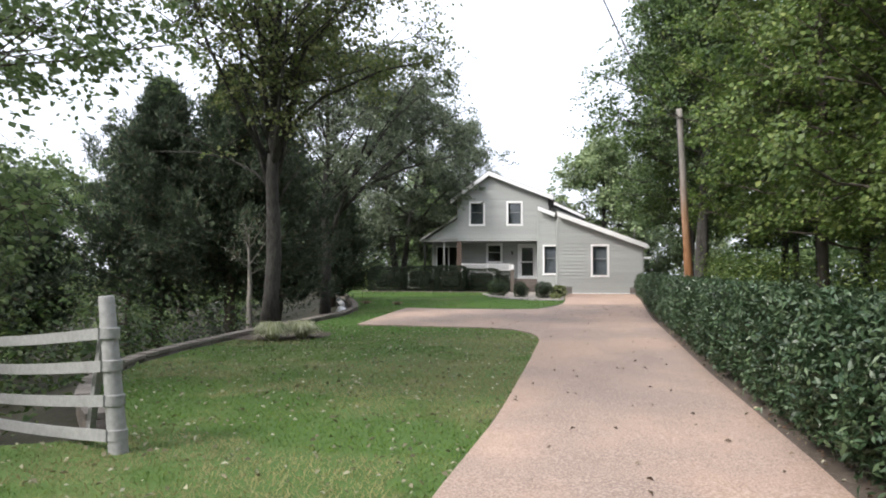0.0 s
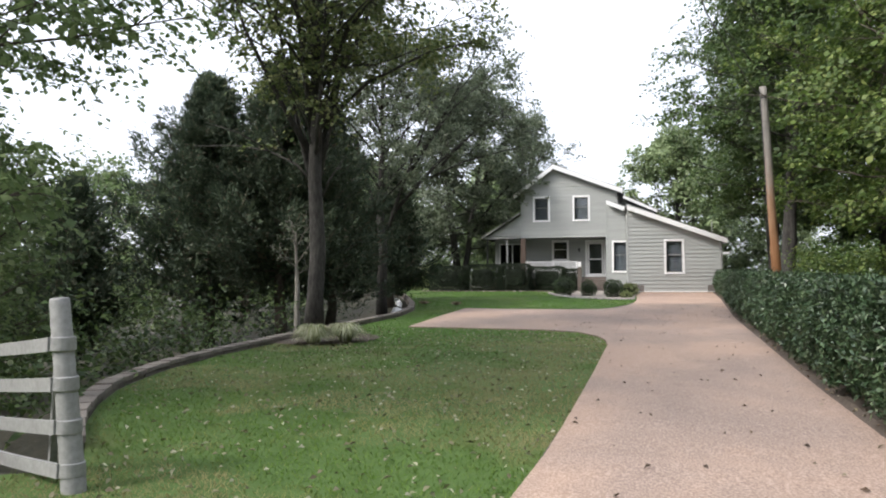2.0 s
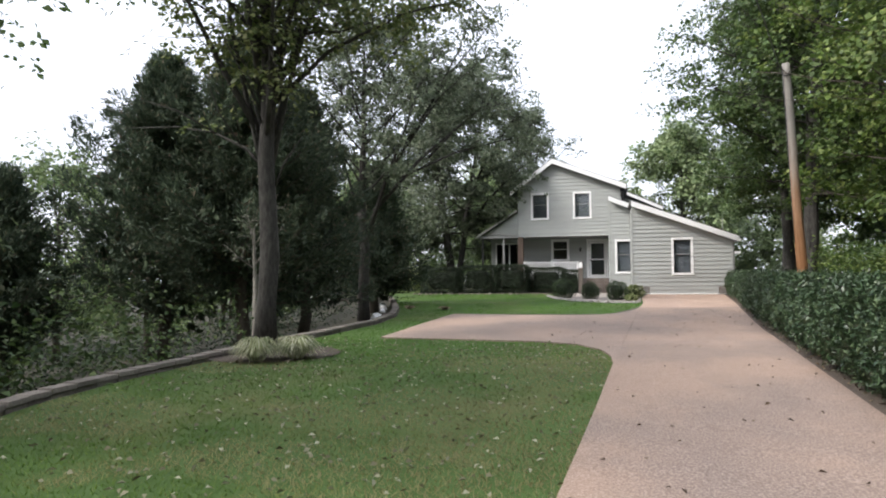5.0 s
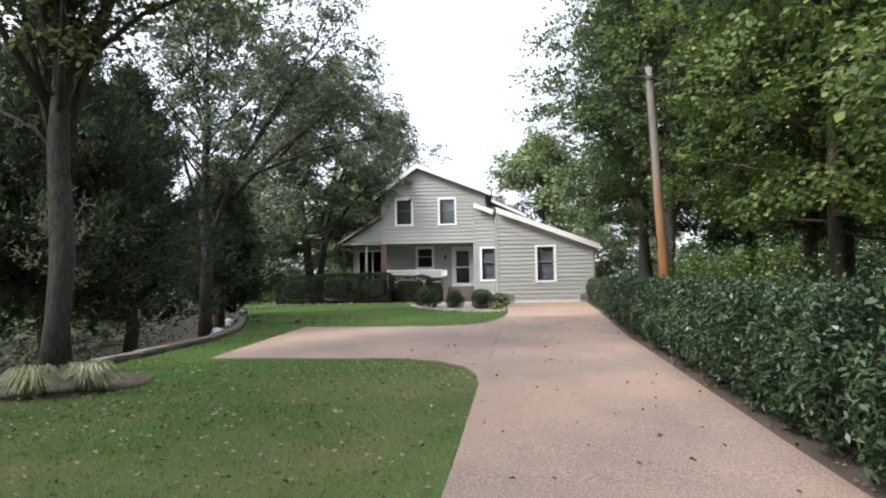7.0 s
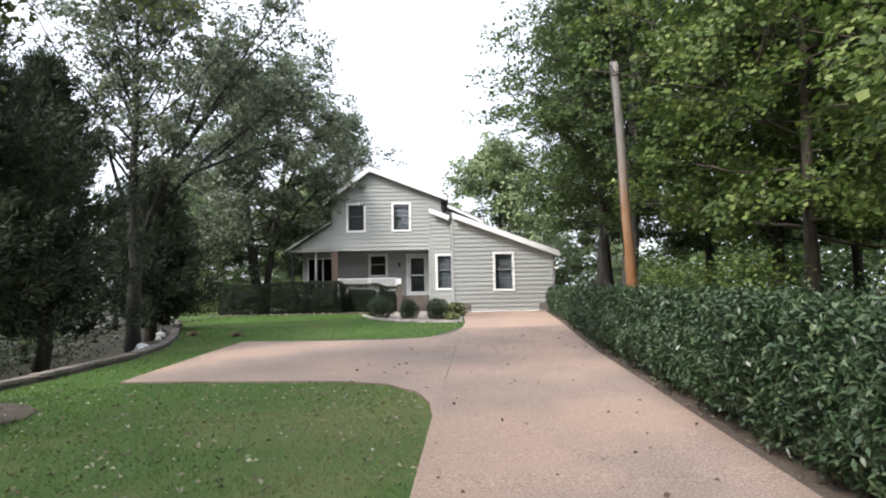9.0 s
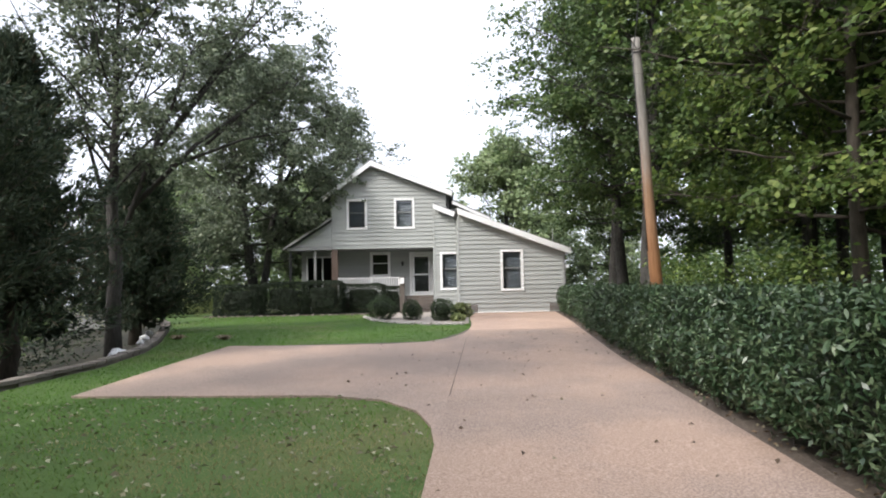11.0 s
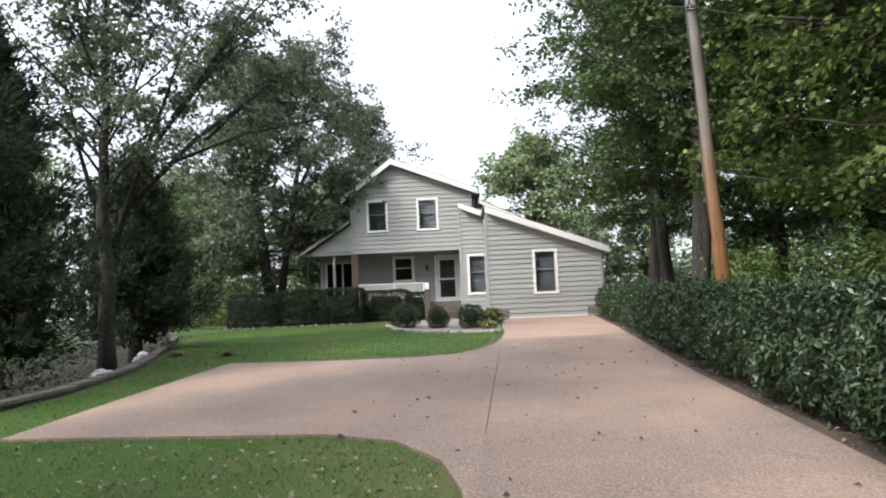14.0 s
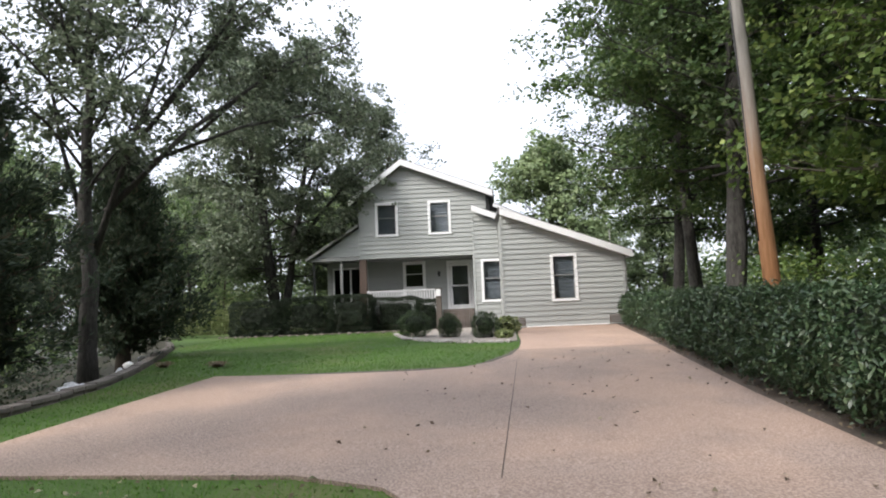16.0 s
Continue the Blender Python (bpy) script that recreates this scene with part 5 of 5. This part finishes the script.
make_edging()
for i, (x, y, s) in enumerate(((-10.95, -15.9, 0.22), (-11.1, -15.35, 0.26), (-11.2, -14.8, 0.17), (-11.45, -14.2, 0.13), (-12.1, -11.6, 0.16), (-12.5, -10.3, 0.2), (-13.3, -7.9, 0.2), (-11.0, -23.6, 0.16))):
    make_stone("white_rock", (x, y, level(x, y) + s * 0.35), s, s * 0.75, s * 0.8, 500 + i, WHITE_ROCK, None, "rough white rock lying behind the lawn edging", "rock", "white rocks behind the edging")
for i, (x, y) in enumerate(((-11.0, -11.6), (-9.45, -12.1))):
    make_grassy_clump("withered_clump", "clump of withered reddish-brown leaves on the lawn", (x, y, level(x, y)), 0.3, 0.13, 140, 520 + i, LEAF_DRY, "withered clumps on the lawn")


# ---- pole and wire ----
def make_pole():
    pole = thing("utility_pole", (2.3, -15.5, level(2.3, -15.5) - 0.1), "wooden utility pole, orange-brown below and grey above", "utility pole")
    top = Vector((-0.34, 0, 7.78))
    verts, faces = [], []
    n = 14
    tube_into(verts, faces, [top * (i / n) + Vector((0.012 * math.sin(i * 0.7), 0, 0)) for i in range(n + 1)], [0.165 - 0.055 * i / n for i in range(n + 1)], 18)
    raw("shaft", verts, faces, POLE_WOOD, pole, True)
    verts, faces = [], []
    tube_into(verts, faces, [top * f + Vector((-0.17 + 0.055 * f, -0.03, 0)) for f in (0.3, 0.5, 0.7, 0.85, 0.99)], [0.016] * 5, 6)
    raw("cable", verts, faces, DARK, pole, True)
    for f in (0.95,):
        bm = bmesh.new()
        bmesh.ops.create_cone(bm, cap_ends=False, segments=18, radius1=0.171 - 0.055 * f, radius2=0.171 - 0.055 * f, depth=0.04, matrix=Matrix.Translation(top * f))
        part("strap", bm, DARK, pole)
    return pole


make_pole()
verts, faces = [], []
wire = [(1.9, -15.5, 7.0), (0.9, -19.0, 6.35), (-0.4, -23.5, 5.9), (-1.5, -27, 5.72), (-2.5, -30.5, 5.75), (-3.9, -35.5, 6.0), (-5.6, -41.0, 6.6), (-8.5, -50.0, 8.4)]
tube_into(verts, faces, wire, [0.014] * len(wire), 5)
tagged(raw("service_wire", verts, faces, DARK, None, True), "black service wire sagging from the utility pole", "wire")


# ---- fence ----
def make_fence():
    fence = thing("fence", (-7.58, -35.9, level(-7.7, -35.9)), "weathered white four-rail fence with a diagonal brace", "fence")
    d = Vector((-0.885, 0.465, 0))
    turn = math.degrees(math.atan2(d.y, d.x))
    fall = 0.078
    for s, h in ((0.0, 1.5), (3.3, 1.35)):
        verts, faces = [], []
        foot, lean = d * s + Vector((0, 0, -fall * s)), Vector((-0.17, 0, h))
        tube_into(verts, faces, [foot + Vector((0.02, 0, -0.35 if s else -0.12)), foot, foot + lean * 0.5, foot + lean * 0.985, foot + lean], [0.1, 0.092, 0.082, 0.074, 0.066], 16)
        raw("post", verts, faces, DULL_WHITE, fence, True)
    for i, z in enumerate((0.17, 0.5, 0.83, 1.14)):
        bm = bmesh.new()
        cuts = [3.3 * k / 6 for k in range(7)]
        for a, b in zip(cuts, cuts[1:]):
            add_box(bm, a, b, -0.115, -0.085, z - 0.055, z + 0.055)
        for v in bm.verts:
            v.co.z += -0.03 * math.sin(v.co.x / 3.3 * math.pi) - fall * v.co.x + (0.02 * v.co.x if i == 0 else 0)
        bmesh.ops.remove_doubles(bm, verts=bm.verts, dist=0.001)
        rail = part("rail", bm, DULL_WHITE, fence)
        rail.matrix_basis = pose(-0.11 * z, 0, 0, 0, 0, turn + 180) @ Matrix.Scale(-1, 4, (1, 0, 0))
        bm = bmesh.new()
        bmesh.ops.create_cone(bm, cap_ends=True, segments=20, radius1=0.1, radius2=0.096, depth=0.11, matrix=Matrix.Translation((-0.113 * z, 0, z)))
        bmesh.ops.bevel(bm, geom=list(bm.edges), offset=0.006, segments=1, affect="EDGES")
        part("rail_wrap", bm, DULL_WHITE, fence)
    a, b = Vector((-0.2, 0.06, 1.4)), d * 0.78 + Vector((0.02, 0.14, -0.2))
    bm = bmesh.new()
    add_box(bm, -0.075, 0.075, -0.03, 0.03, 0, (a - b).length, 0.008)
    brace = part("brace", bm, DULL_WHITE, fence)
    brace.matrix_basis = Matrix.Translation(b) @ (a - b).to_track_quat("Z", "X").to_matrix().to_4x4()
    return fence


make_fence()


# ---- grass blades and fallen leaves ----
def make_blades():
    rng = np.random.default_rng(7)
    dry_out, fresh_out = [], []
    for y0, y1, per, h in ((-39.5, -31, 1500, 0.034), (-31, -22, 1000, 0.034), (-22, -8, 480, 0.034), (-8, 1.2, 320, 0.032)):
        k = int((y1 - y0) * 8.0 * per)
        x, y = rng.uniform(-14, -1.8, k), rng.uniform(y0, y1, k)
        ex = np.interp(y, EDGE_Y, EDGE_X) + 0.16
        ok = (x > ex)
        x, y = x[ok], y[ok]
        ok = np.array([not on_drive(a, b, -0.035) for a, b in zip(x, y)])
        x, y = x[ok], y[ok]
        bed = (y > -7.6) & (x > np.interp(y, (-7.6, -4.2, -1.6, 3), (-3.0, -5.6, -6.2, -5.0)))
        ring = (x + 9.95) ** 2 + (y + 25.3) ** 2 < 1.1 ** 2
        x, y = x[~bed & ~ring], y[~bed & ~ring]
        k = len(x)
        az = rng.uniform(0, 6.28, k)
        hh = h * rng.uniform(0.5, 1.3, k)
        w = rng.uniform(0.003, 0.006, k) * (1.0 if y0 < -22 else 1.5)
        s = np.stack([-np.sin(az), np.cos(az), 0 * az], 1)
        b = np.stack([x, y, SLOPE * y - 0.005], 1)
        lean = np.stack([np.cos(az), np.sin(az), 0 * az], 1) * (hh * rng.uniform(0.7, 2.2, k))[:, None]
        t = b + lean + np.stack([0 * az, 0 * az, hh], 1)
        blades = np.stack([b - s * w[:, None], b + s * w[:, None], t + s * 0.0006, t - s * 0.0006], 1)
        dry = y + rng.normal(0, 1.1, k) < -25.0
        dry_out.append(blades[dry])
        fresh_out.append(blades[~dry])
    tagged(quads("grass", np.concatenate(dry_out), GRASS_BLADES), "short grass of the front lawn with dry patches", "grass", kind="stuff")
    tagged(quads("grass", np.concatenate(fresh_out), GRASS_FRESH), "short fresh green grass near the house", "grass", kind="stuff")


def make_fallen(name, label, count, area, keep, leaf, seed, lift, material=None):
    rng = np.random.default_rng(seed)
    pts = []
    while len(pts) < count:
        y = rng.uniform(area[2], area[3])
        x = rng.uniform(area[0], area[1])
        if keep(x, y):
            pts.append((x, y, SLOPE * y + lift))
    q = leaf_quads(rng, np.array(pts), leaf, leaf * 0.6, 0.5, 0.0, 0.22, 0.3)
    return tagged(quads(name, q, material or LEAF_DRY), label, "fallen leaves", kind="stuff")


make_blades()
make_fallen("fallen_leaves", "dry fallen leaves strewn over the lawn", 2000, (-10.3, -3.5, -40, -22.5), lambda x, y: not on_drive(x, y) and x > edge_x(y) + 0.3, 0.072, 601, 0.032, LEAF_PALE)
make_fallen("driveway_leaves", "dry brown leaves scattered on the driveway", 190, (-5, 1.5, -41, -12), lambda x, y: on_drive(x, y, -0.1), 0.066, 602, 0.045, LEAF_BROWN)
make_fallen("mulch_leaves", "leaf litter and chips along the hedge foot", 900, (-2, 3, -42, -1), lambda x, y: right_x(y) + 0.02 < x < right_x(y) + 0.6, 0.06, 603, 0.05)
